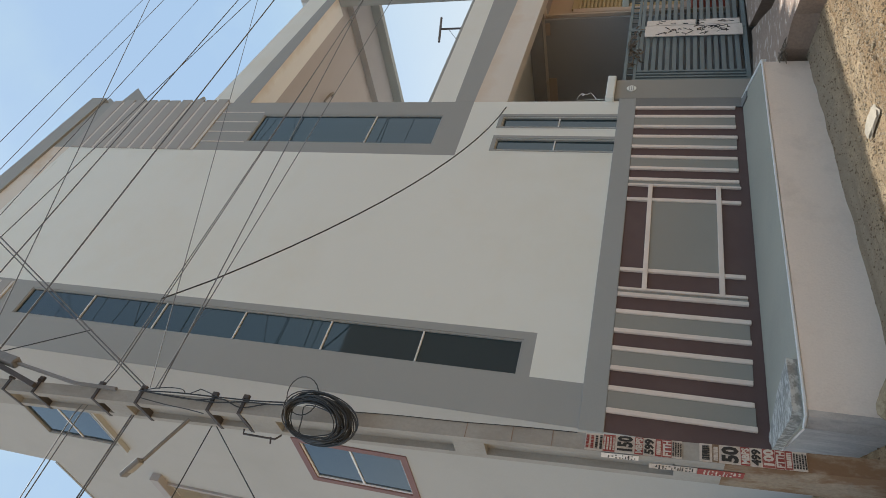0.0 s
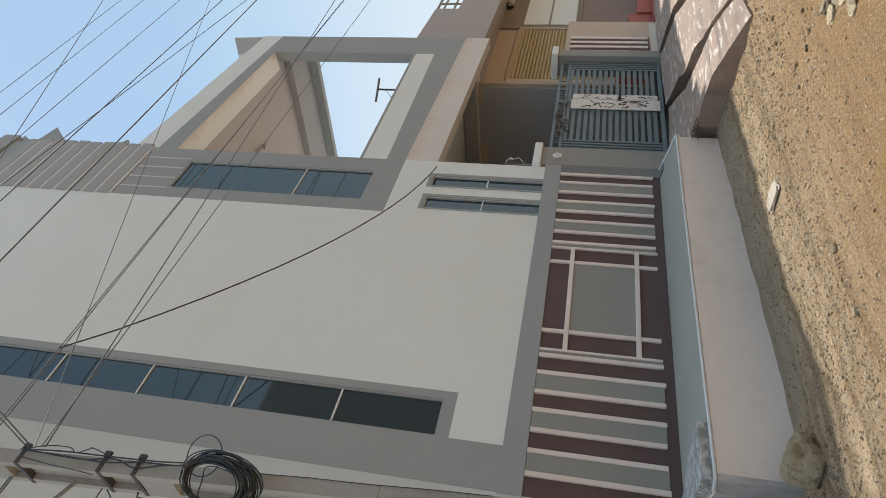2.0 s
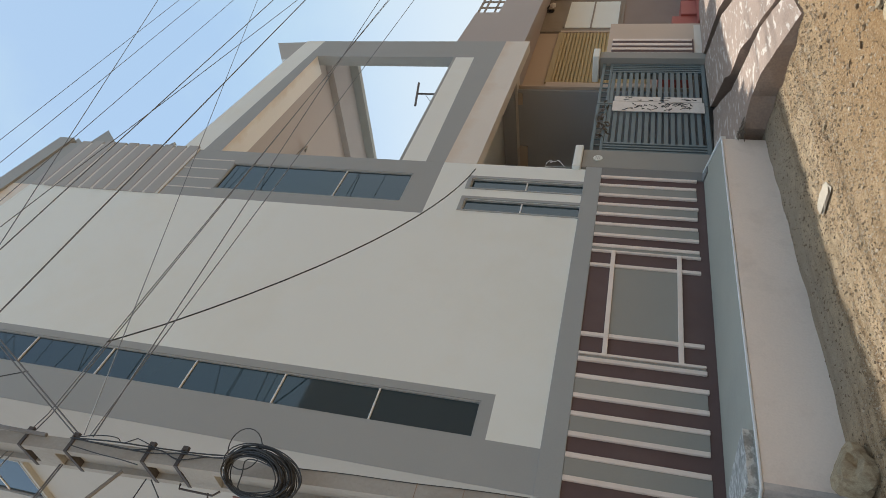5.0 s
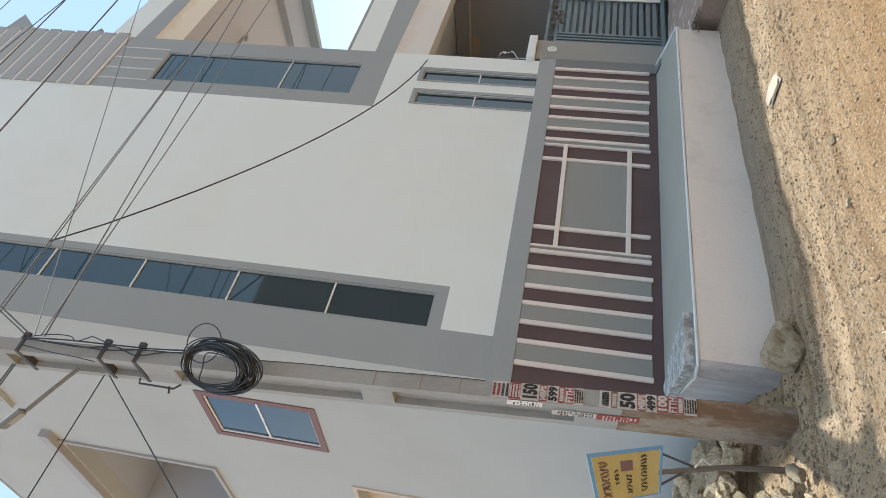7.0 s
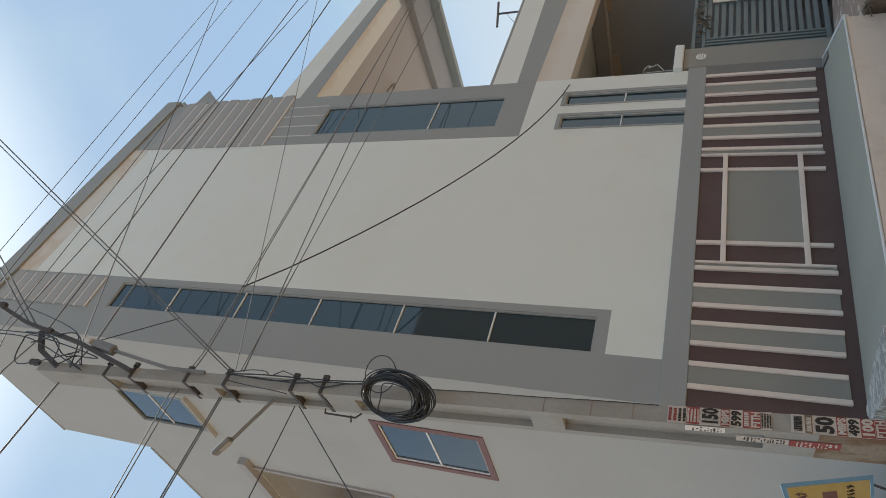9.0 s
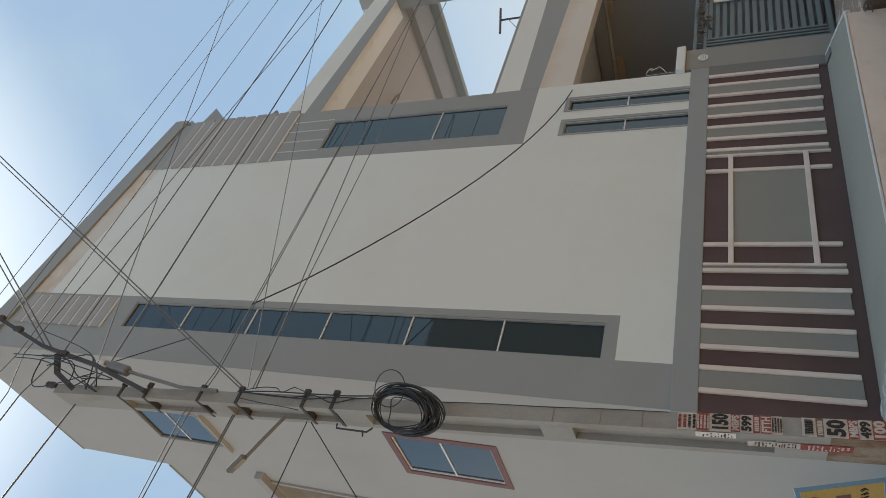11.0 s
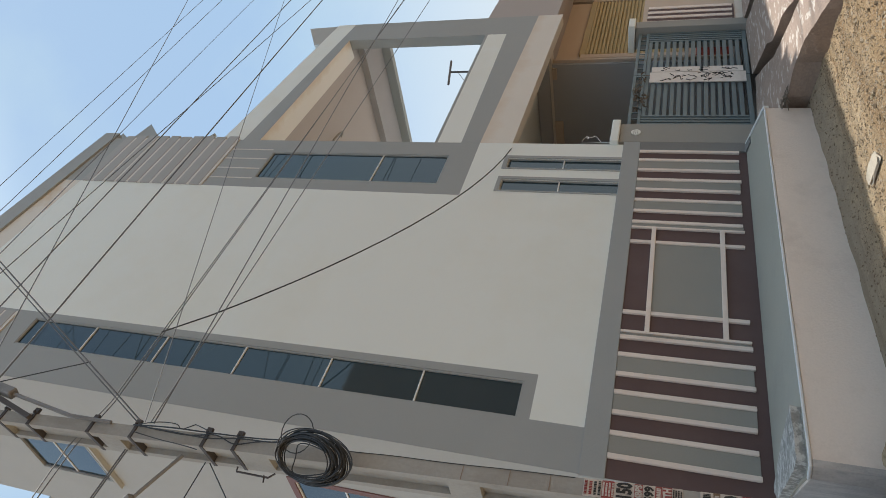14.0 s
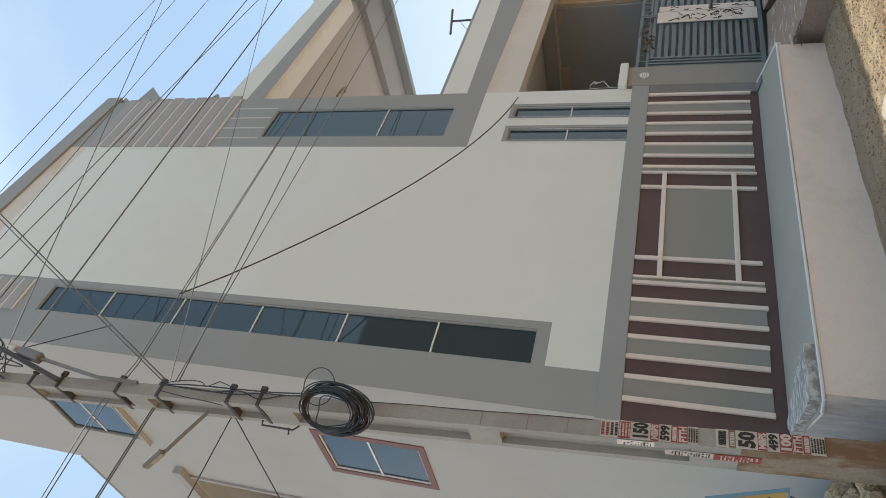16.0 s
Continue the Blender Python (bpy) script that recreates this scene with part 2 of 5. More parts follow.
SIGNYELLOW = material("yellow sign paint", (0.50, 0.355, 0.11), 0.7, 0.1, 6, 60, 0.1, dirt=(0.55, 0.40, 0.18), dirt_amount=0.5, dirt_scale=8)
SIGNBLUE = material("blue sign edge paint", (0.16, 0.30, 0.42), 0.7, 0.1, 6, 60, 0.1)
PAPER = material("printed paper", (0.56, 0.51, 0.465), 0.85, 0.1, 8, 60, 0.1, dirt=(0.34, 0.27, 0.22), dirt_amount=0.6, dirt_scale=14, edge=(0.50, 0.66))
RED = material("red print", (0.28, 0.055, 0.05), 0.8, 0.15, 8, 60, 0.05, dirt=(0.35, 0.20, 0.16), dirt_amount=0.7, dirt_scale=16)
BLACK = material("black print", (0.03, 0.03, 0.03), 0.7, 0.1, 8, 60, 0.05)
WOOD = material("weathered grey wood", (0.15, 0.12, 0.09), 0.9, 0.2, 8, 60, 0.4)


def glass(name, col):
    m = bpy.data.materials.new(name)
    m.use_nodes = True
    n, l = m.node_tree.nodes, m.node_tree.links
    b = n["Principled BSDF"]
    b.inputs["Base Color"].default_value = (*col, 1)
    b.inputs["Roughness"].default_value = 0.04
    b.inputs["IOR"].default_value = 1.75
    w = n.new("ShaderNodeTexNoise")
    w.inputs["Scale"].default_value = 1.5
    bp = n.new("ShaderNodeBump")
    bp.inputs["Strength"].default_value, bp.inputs["Distance"].default_value = 0.06, 0.01
    l.new(w.outputs["Fac"], bp.inputs["Height"])
    l.new(bp.outputs["Normal"], b.inputs["Normal"])
    return m


def soil():
    """Dry earth: broad patches, wheel-worn orange bands, pale grit and dark crumbs."""
    m = bpy.data.materials.new("dry earth")
    m.use_nodes = True
    n, l = m.node_tree.nodes, m.node_tree.links
    b = n["Principled BSDF"]
    b.inputs["Roughness"].default_value = 0.97
    b.inputs["Specular IOR Level"].default_value = 0.2
    tc = n.new("ShaderNodeTexCoord")

    def tex(kind, scale, detail=6, rough=0.6):
        t = n.new(kind)
        t.inputs["Scale"].default_value = scale
        if kind == "ShaderNodeTexNoise":
            t.inputs["Detail"].default_value, t.inputs["Roughness"].default_value = detail, rough
        l.new(tc.outputs["Object"], t.inputs["Vector"])
        return t

    def remap(value, lo, hi, a, c):
        r = n.new("ShaderNodeMapRange")
        for key, v in (("From Min", lo), ("From Max", hi), ("To Min", a), ("To Max", c)):
            r.inputs[key].default_value = v
        l.new(value, r.inputs["Value"])
        return r.outputs["Result"]

    def mix(fac, a, c):
        x = n.new("ShaderNodeMix")
        x.data_type = "RGBA"
        l.new(fac, x.inputs["Factor"])
        for key, v in (("A", a), ("B", c)):
            if isinstance(v, tuple):
                x.inputs[key].default_value = (*v, 1)
            else:
                l.new(v, x.inputs[key])
        return x.outputs["Result"]

    patches = tex("ShaderNodeTexNoise", 0.9, 8, 0.6)
    mid = tex("ShaderNodeTexNoise", 7.0, 8, 0.7)
    fine = tex("ShaderNodeTexNoise", 55.0, 6, 0.75)
    pale = tex("ShaderNodeTexVoronoi", 42.0)
    crumbs = tex("ShaderNodeTexVoronoi", 75.0)
    sep = n.new("ShaderNodeSeparateXYZ")
    l.new(tc.outputs["Object"], sep.inputs[0])
    wob = n.new("ShaderNodeMath")
    wob.operation = "MULTIPLY_ADD"
    wob.inputs[1].default_value = 1.6
    l.new(patches.outputs["Fac"], wob.inputs[0])
    l.new(sep.outputs["Y"], wob.inputs[2])
    col = mix(remap(wob.outputs[0], 2.8, 4.3, 0, 1), (0.31, 0.188, 0.085), (0.57, 0.455, 0.315))
    mp = n.new("ShaderNodeMapping")
    mp.inputs["Scale"].default_value = (0.25, 8.0, 1.0)
    l.new(tc.outputs["Object"], mp.inputs["Vector"])
    ruts = n.new("ShaderNodeTexNoise")
    ruts.inputs["Scale"].default_value, ruts.inputs["Detail"].default_value = 1.2, 5
    l.new(mp.outputs["Vector"], ruts.inputs["Vector"])
    col = mix(remap(ruts.outputs["Fac"], 0.50, 0.60, 0, 0.7), col, (0.23, 0.14, 0.07))
    col = mix(remap(mid.outputs["Fac"], 0.38, 0.62, 0, 0.6), col, (0.28, 0.19, 0.105))
    col = mix(remap(fine.outputs["Fac"], 0.46, 0.70, 0, 0.6), col, (0.54, 0.43, 0.30))
    col = mix(remap(fine.outputs["Fac"], 0.46, 0.30, 0, 0.9), col, (0.13, 0.09, 0.052))
    col = mix(remap(pale.outputs["Distance"], 0.24, 0.10, 0, 0.6), col, (0.60, 0.50, 0.38))
    col = mix(remap(crumbs.outputs["Distance"], 0.20, 0.08, 0, 0.7), col, (0.13, 0.09, 0.055))
    # cement dust and splashes along the foot of the plinth
    wander = n.new("ShaderNodeMath")
    wander.operation = "MULTIPLY_ADD"
    wander.inputs[1].default_value = 0.5
    l.new(mid.outputs["Fac"], wander.inputs[0])
    l.new(sep.outputs["Y"], wander.inputs[2])
    beside = n.new("ShaderNodeMath")
    beside.operation = "MULTIPLY"
    l.new(remap(wander.outputs[0], 3.60, 4.0, 0, 0.65), beside.inputs[0])
    l.new(remap(sep.outputs["X"], 2.5, 3.2, 0, 1), beside.inputs[1])
    col = mix(beside.outputs[0], col, (0.34, 0.31, 0.265))
    # damp orange mud in the middle of the road
    off = n.new("ShaderNodeVectorMath")
    off.operation = "SUBTRACT"
    off.inputs[1].default_value = (2.55, 1.72, 0.0)
    l.new(tc.outputs["Object"], off.inputs[0])
    size = n.new("ShaderNodeVectorMath")
    size.operation = "MULTIPLY"
    size.inputs[1].default_value = (1.25, 2.0, 0.0)
    l.new(off.outputs["Vector"], size.inputs[0])
    far = n.new("ShaderNodeVectorMath")
    far.operation = "LENGTH"
    l.new(size.outputs["Vector"], far.inputs[0])
    ragged = n.new("ShaderNodeMath")
    ragged.operation = "MULTIPLY_ADD"
    ragged.inputs[1].default_value = 0.9
    l.new(mid.outputs["Fac"], ragged.inputs[0])
    l.new(far.outputs["Value"], ragged.inputs[2])
    mud = remap(ragged.outputs[0], 1.55, 1.15, 0, 1)
    col = mix(mud, col, (0.30, 0.19, 0.075))
    l.new(remap(ragged.outputs[0], 1.5, 1.0, 0.97, 0.45), b.inputs["Roughness"])
    rusty = n.new("ShaderNodeMix")              # the whole road leans to red earth
    rusty.data_type, rusty.blend_type = "RGBA", "MULTIPLY"
    rusty.inputs["Factor"].default_value = 1.0
    rusty.inputs["B"].default_value = (1.0, 0.945, 0.875, 1)
    l.new(col, rusty.inputs["A"])
    l.new(rusty.outputs["Result"], b.inputs["Base Color"])
    bp = n.new("ShaderNodeBump")
    bp.inputs["Strength"].default_value, bp.inputs["Distance"].default_value = 0.9, 0.02
    l.new(fine.outputs["Fac"], bp.inputs["Height"])
    bp2 = n.new("ShaderNodeBump")
    bp2.inputs["Strength"].default_value, bp2.inputs["Distance"].default_value = 0.8, 0.05
    l.new(mid.outputs["Fac"], bp2.inputs["Height"])
    l.new(bp2.outputs["Normal"], bp.inputs["Normal"])
    l.new(bp.outputs["Normal"], b.inputs["Normal"])
    return m


SOIL = soil()
GLASS = glass("dark blue tinted glass", (0.016, 0.036, 0.048))


# ---- builders ----
def thing(name, at, label, category, group="", kind=""):
    ob = new(name)
    ob.empty_display_size = 0.1
    ob.location = at
    return tagged(ob, label, category, group, kind)


def mesh_of(bm, name, mats):
    bmesh.ops.recalc_face_normals(bm, faces=bm.faces)
    me = bpy.data.meshes.new(name)
    bm.to_mesh(me)
    bm.free()
    for m in (mats if isinstance(mats, (list, tuple)) else (mats,)):
        me.materials.append(m)
    return me


def part(name, bm, mat, parent=None, label="", smooth=False):
    """One mesh object out of a bmesh in world coordinates, under a thing."""
    me = bm if isinstance(bm, bpy.types.Mesh) else mesh_of(bm, name, mat)
    if smooth:
        me.polygons.foreach_set("use_smooth", [True] * len(me.polygons))
    ob = new(name, me)
    if parent is not None:
        ob.parent = parent
        top = Vector(parent.location)
        if parent.parent is not None:
            top = Vector((0, 0, 0))
            ob.matrix_parent_inverse = Matrix.Identity(4)
            ob.matrix_parent_inverse = (Matrix.Translation(parent.parent.location) @ parent.matrix_parent_inverse @ parent.matrix_basis).inverted()
        else:
            ob.matrix_parent_inverse = Matrix.Translation(-top)
    if label:
        ob["label"] = label
    return ob


def box(x0, x1, y0, y1, z0, z1, bevel=0.0, bm=None, turn=None):
    """A box, with softened edges where bevel is given, added to bm; turn: a matrix laid over it."""
    own = bmesh.new()
    bmesh.ops.create_cube(own, size=1)
    bmesh.ops.transform(own, matrix=Matrix.LocRotScale(((x0 + x1) / 2, (y0 + y1) / 2, (z0 + z1) / 2), None, (x1 - x0, y1 - y0, z1 - z0)), verts=own.verts)
    if bevel:
        bmesh.ops.bevel(own, geom=own.edges[:], offset=bevel, segments=1, affect="EDGES")
    if turn:
        bmesh.ops.transform(own, matrix=turn, verts=own.verts)
    if bm is None:
        return own
    tmp = bpy.data.meshes.new("tmp")
    own.to_mesh(tmp)
    own.free()
    bm.from_mesh(tmp)
    bpy.data.meshes.remove(tmp)
    return bm


def prism(points, z0, z1):
    """An upright solid over a plan outline; z1 may be one height or one for each corner."""
    bm = bmesh.new()
    tops = z1 if isinstance(z1, (list, tuple)) else [z1] * len(points)
    lo = [bm.verts.new((x, y, z0)) for x, y in points]
    hi = [bm.verts.new((x, y, z)) for (x, y), z in zip(points, tops)]
    bm.faces.new(lo[::-1])
    bm.faces.new(hi)
    for i in range(len(points)):
        j = (i + 1) % len(points)
        bm.faces.new((lo[i], lo[j], hi[j], hi[i]))
    return bm


def tube(points, radius, sides=6, bm=None, cap=True):
    """A round bar along points."""
    bm = bm or bmesh.new()
    pts = [Vector(p) for p in points]
    rings = []
    side = None
    for i, p in enumerate(pts):
        d = (pts[min(i + 1, len(pts) - 1)] - pts[max(i - 1, 0)]).normalized()
        if side is None:
            side = d.orthogonal().normalized()
        side = (side - d * side.dot(d)).normalized()
        up = d.cross(side)
        r = radius[i] if isinstance(radius, (list, tuple)) else radius
        rings.append([bm.verts.new(p + side * (r * math.cos(a)) + up * (r * math.sin(a))) for a in (2 * math.pi * k / sides for k in range(sides))])
    for a, b in zip(rings, rings[1:]):
        for k in range(sides):
            bm.faces.new((a[k], a[(k + 1) % sides], b[(k + 1) % sides], b[k]))
    if cap:
        bm.faces.new(rings[0][::-1])
        bm.faces.new(rings[-1])
    return bm


def wall_cells(us, zs, solid, place, depth):
    """A wall over a grid of cells. solid(u, z) gives a cell's material number, or None for an opening; place(u, z, d) puts a point into the world, d from 0 (front) to depth."""
    bm = bmesh.new()
    seen = {}

    def v(u, z, d):
        key = (round(u, 5), round(z, 5), d)
        if key not in seen:
            seen[key] = bm.verts.new(place(u, z, d))
        return seen[key]

    nu, nz = len(us) - 1, len(zs) - 1
    grid = [[solid((us[i] + us[i + 1]) / 2, (zs[j] + zs[j + 1]) / 2) for j in range(nz)] for i in range(nu)]
    for i in range(nu):
        for j in range(nz):
            k = grid[i][j]
            if k is None:
                continue
            a, b, c, d = us[i], us[i + 1], zs[j], zs[j + 1]
            quads = [[(a, c, 0), (b, c, 0), (b, d, 0), (a, d, 0)], [(a, d, depth), (b, d, depth), (b, c, depth), (a, c, depth)]]
            if i == 0 or grid[i - 1][j] is None:
                quads.append([(a, c, 0), (a, d, 0), (a, d, depth), (a, c, depth)])
            if i == nu - 1 or grid[i + 1][j] is None:
                quads.append([(b, c, depth), (b, d, depth), (b, d, 0), (b, c, 0)])
            if j == 0 or grid[i][j - 1] is None:
                quads.append([(a, c, depth), (b, c, depth), (b, c, 0), (a, c, 0)])
            if j == nz - 1 or grid[i][j + 1] is None:
                quads.append([(a, d, 0), (b, d, 0), (b, d, depth), (a, d, depth)])
            for q in quads:
                f = bm.faces.new([v(*p) for p in q])
                f.material_index = k
    return bm


def curve_wire(points, sag=0.0, steps=14):
    """Points of a wire that hangs between two ends."""
    a, b = Vector(points[0]), Vector(points[1])
    out = []
    for i in range(steps + 1):
        s = i / steps
        p = a.lerp(b, s)
        p.z -= sag * 4 * s * (1 - s)
        out.append(p)
    return out


# ---- ground ----
WALL_Y = 5.0
SIDE_K = 0.088                     # the side wall runs back slightly out of square
BAL_K = 0.062                      # the balcony front runs back slightly from the main front


def ground_height(x, y):
    h = 0.05 * noise.fractal(Vector((x * 0.7, y * 0.7, 3.1)), 1.0, 2.0, 4) + 0.02 * noise.fractal(Vector((x * 3.1, y * 3.1, 1.7)), 1.0, 2.0, 4)
    h += 0.011 * noise.fractal(Vector((x * 9.0, y * 9.0, 5.2)), 1.0, 2.0, 2)                                        # loose clods
    h += 0.018 * math.sin(y * 5.2 + 0.6 * noise.noise(Vector((x * 0.4, 0, 0)))) * math.exp(-((y - 2.0) / 1.6) ** 2)   # wheel ruts
    h += 0.007 * math.sin(y * 19.0 + 1.5 * noise.noise(Vector((x * 0.6, y, 2.0)))) * math.exp(-((y - 2.3) / 1.0) ** 2)
    h += 0.10 * math.exp(-(((x - 1.5) / 0.8) ** 2 + ((y - 5.1) / 0.7) ** 2)) - 0.05 * math.exp(-(((x - 1.95) / 0.5) ** 2 + ((y - 3.9) / 0.45) ** 2))
    h += 0.012 * min(max(x - 2.0, 0), 6)
    w = math.exp(-((y - 3.95) / 0.32) ** 2) * min(max((x - 2.1) / 0.4, 0), 1) * min(max((7.2 - x) / 0.5, 0), 1)
    foot = -0.025 + 0.032 * max(x - 3.2, 0) + 0.012 * noise.noise(Vector((x * 4.0, y * 4.0, 0.5)))      # the earth along the foot of the plinth
    return h * (1 - w) + foot * w


def ground():
    bm = bmesh.new()
    def axis(lo, hi, step, far):
        a = [-far, -far / 3, -far / 9, -40, -20, -12]
        a = [v for v in a if v < lo - 1]
        n = int((hi - lo) / step)
        mid = [lo + (hi - lo) * i / n for i in range(n + 1)]
        return a + mid + [v for v in (20, 30, 45, far / 9, far / 3, far) if v > hi + 1]
    xs = axis(-1.0, 14.0, 0.05, 1500)
    ys = axis(-1.5, 6.4, 0.05, 1500)
    grid = []
    for x in xs:
        row = []
        for y in ys:
            near = -1.2 < x < 14.2 and -1.7 < y < 6.6
            row.append(bm.verts.new((x, y, ground_height(x, y) if near else 0.0)))
        grid.append(row)
    for i in range(len(xs) - 1):
        for j in range(len(ys) - 1):
            f = bm.faces.new((grid[i][j], grid[i + 1][j], grid[i + 1][j + 1], grid[i][j + 1]))
            f.smooth = True
    ob = part("ground", bm, SOIL)
    tagged(ob, "dry brown earth road with wheel ruts and gravel", "ground", kind="structure")


ground()


# ---- the house: front wall ----
X0 = 2.62
HOUSE_TOP = 10.30
SIDE_TOP = 11.72


def front_place(u, z, d):
    return Vector((u, WALL_Y + d, z))


def front_colour(u, z):
    for a, b, c, d in OPENINGS:
        if a < u < b and c < z < d:
            return None
    if z < 1.785:
        return 2
    if z < 2.0:
        return 1
    if u < 3.545 and not (u > 3.055 and z < 2.485):
        return 1
    if u > 6.175 and z > 3.97:
        return 1
    return 0


OPENINGS = [(3.055, 3.455, 2.60, 8.73), (6.40, 7.05, 4.34, 7.20), (6.305, 6.54, 1.98, 3.475), (6.785, 7.006, 1.98, 3.475)]
us = sorted({X0, 3.055, 3.455, 3.545, 6.175, 6.305, 6.40, 6.54, 6.785, 7.006, 7.05, 7.36})
zs = sorted({0.0, 0.52, 1.785, 1.98, 2.0, 2.485, 2.60, 3.475, 3.97, 4.34, 7.20, 8.73, HOUSE_TOP})
wall_front = part("wall_front", wall_cells(us, zs, front_colour, front_place, 0.23), (WHITE, GREY, BROWN))
tagged(wall_front, "white plastered house front with grey bands and brown base", "wall", kind="structure")


def side_place(u, z, d):
    return Vector((X0 - SIDE_K * (u - WALL_Y) + d, u, z))


SIDE_OPEN = [(5.97, 6.865, 3.745, 5.085), (6.19, 6.98, 8.0, 9.20), (7.86, 10.4, 5.46, 7.63), (7.68, 9.4, 1.9, 3.54)]


def side_colour(u, z):
    for a, b, c, d in SIDE_OPEN:
        if a < u < b and c < z < d:
            return None
    if u > 7.90 and z > 9.72:
        return None
    return 0


sus = sorted({5.23, 5.97, 6.19, 6.865, 6.98, 7.68, 7.86, 7.90, 9.4, 10.4, 16.0})
szs = sorted({0.0, 1.9, 3.54, 3.745, 5.085, 5.46, 7.63, 8.0, 9.20, 9.72, SIDE_TOP})
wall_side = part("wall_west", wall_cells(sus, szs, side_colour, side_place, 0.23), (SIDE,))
tagged(wall_side, "whitewashed plain side wall of the house", "wall", kind="structure")
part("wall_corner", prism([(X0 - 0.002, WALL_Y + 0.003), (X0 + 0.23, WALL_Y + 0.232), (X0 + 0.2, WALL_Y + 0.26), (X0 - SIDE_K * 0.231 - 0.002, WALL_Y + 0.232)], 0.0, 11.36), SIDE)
tagged(bpy.data.objects["wall_corner"], "whitewashed corner of the house wall", "wall", kind="structure")


# ---- roofs ----
def strip(x0, lo0, hi0, x1, lo1, hi1, y0, y1):
    """An upright strip along the front whose edges may slope."""
    bm = bmesh.new()
    vs = [[bm.verts.new((x, y, z)) for x, z in ((x0, lo0), (x1, lo1), (x1, hi1), (x0, hi0))] for y in (y0, y1)]
    bm.faces.new(vs[0])
    bm.faces.new(vs[1][::-1])
    for k in range(4):
        bm.faces.new((vs[0][k], vs[1][k], vs[1][(k + 1) % 4], vs[0][(k + 1) % 4]))
    return bm


for a, b, m, label in (((X0, 10.302, 11.10), (3.545, 10.302, 11.02), GREY, "grey painted head of the front wall"), ((6.175, 10.302, 10.74), (7.36, 10.302, 10.60), GREY, "grey painted head of the front wall"),
                       ((3.546, 10.302, 10.55), (6.174, 10.302, 10.325), WHITE, "white painted head of the front wall"), ((3.546, 10.552, 11.02), (6.174, 10.327, 10.74), CREAM, "cream painted strip below the roof edge")):
    tagged(part("wall_head", strip(*a, *b, WALL_Y, WALL_Y + 0.23), m), label, "wall", kind="structure")
fascia = part("roof_edge", strip(2.51, 11.02, 11.38, 7.47, 10.53, 10.82, WALL_Y - 0.035, WALL_Y + 0.232), GREY)
tagged(fascia, "grey painted roof edge band of the house", "roof", kind="structure")
roof = part("roof", prism([(2.86, 5.24), (7.36, 5.24), (7.36, 7.6), (2.66, 7.6)], 10.2, 10.39), GREY)
tagged(roof, "grey concrete roof slab of the house", "roof", kind="structure")
coping = part("coping", prism([(X0 - 0.012, WALL_Y + 0.24), (X0 + 0.24, WALL_Y + 0.24), (X0 - SIDE_K * 2.90 + 0.24, 7.91), (X0 - SIDE_K * 2.90 - 0.012, 7.91)], SIDE_TOP, SIDE_TOP + 0.03), GREY)
tagged(coping, "thin grey coping on the side parapet", "coping", kind="structure")
low_roof = part("roof_low", prism([(2.35, 7.92), (7.4, 7.92), (7.4, 16.2), (1.63, 16.2)], 9.722, 9.76), GREY)
tagged(low_roof, "grey concrete slab of the lower rear roof", "roof", kind="structure")
wall_rear = part("wall_rear", box(2.63, 7.3, 7.5, 7.9, 9.0, 10.2), SIDE)
tagged(wall_rear, "whitewashed rear wall of the roof room", "wall", kind="structure")
wall_east = part("wall_east", box(7.13, 7.36, WALL_Y + 0.23, 16.0, 0.0, 9.0), WHITE)
tagged(wall_east, "white plastered east wall of the house", "wall", kind="structure")
wall_east_top = part("wall_east_upper", box(7.13, 7.36, WALL_Y + 0.233, 7.6, 9.0, 10.39), WHITE)
tagged(wall_east_top, "white plastered upper east wall of the house", "wall", kind="structure")
wall_back = part("wall_back", box(1.7, 7.36, 16.0, 16.2, 0.0, 9.72), SIDE)
tagged(wall_back, "plain back wall of the house", "wall", kind="structure")


# ---- windows of the front ----
def front_window(name, x0, x1, z0, z1, splits, label, y=WALL_Y, frame=0.018):
    w = thing(name, ((x0 + x1) / 2, y + 0.06, z0), label, "window", kind="structure")
    bm = bmesh.new()
    for a, b, c, d in ((x0, x0 + frame, z0, z1), (x1 - frame, x1, z0, z1), (x0 + frame, x1 - frame, z0, z0 + frame), (x0 + frame, x1 - frame, z1 - frame, z1)):
        box(a, b, y + 0.006, y + 0.09, c, d, 0.003, bm)
    part("window_frame", bm, GREY, w)
    edges = [z0 + frame] + splits + [z1 - frame]
    for s in splits:
        part("glazing_bar", box(x0 + frame, x1 - frame, y + 0.012, y + 0.06, s - 0.008, s + 0.008, 0.002), ALU, w, "pale aluminium glazing bar")
    for a, b in zip(edges, edges[1:]):
        part("pane", box(x0 + frame, x1 - frame, y + 0.028 + random.uniform(-0.002, 0.002), y + 0.045, a, b), GLASS, w)
    return w


front_window("window_1", 3.055, 3.455, 2.60, 8.73, [3.605, 4.625, 5.665, 6.715, 7.755], "tall narrow strip window of six dark tinted panes")
front_window("window_2", 6.40, 7.05, 4.34, 7.20, [5.34], "tall window of two unequal dark tinted panes")
front_window("window_3", 6.305, 6.54, 1.98, 3.475, [2.725], "narrow slit window with dark tinted panes", frame=0.014)
front_window("window_4", 6.785, 7.006, 1.98, 3.475, [2.725], "narrow slit window with dark tinted panes", frame=0.014)

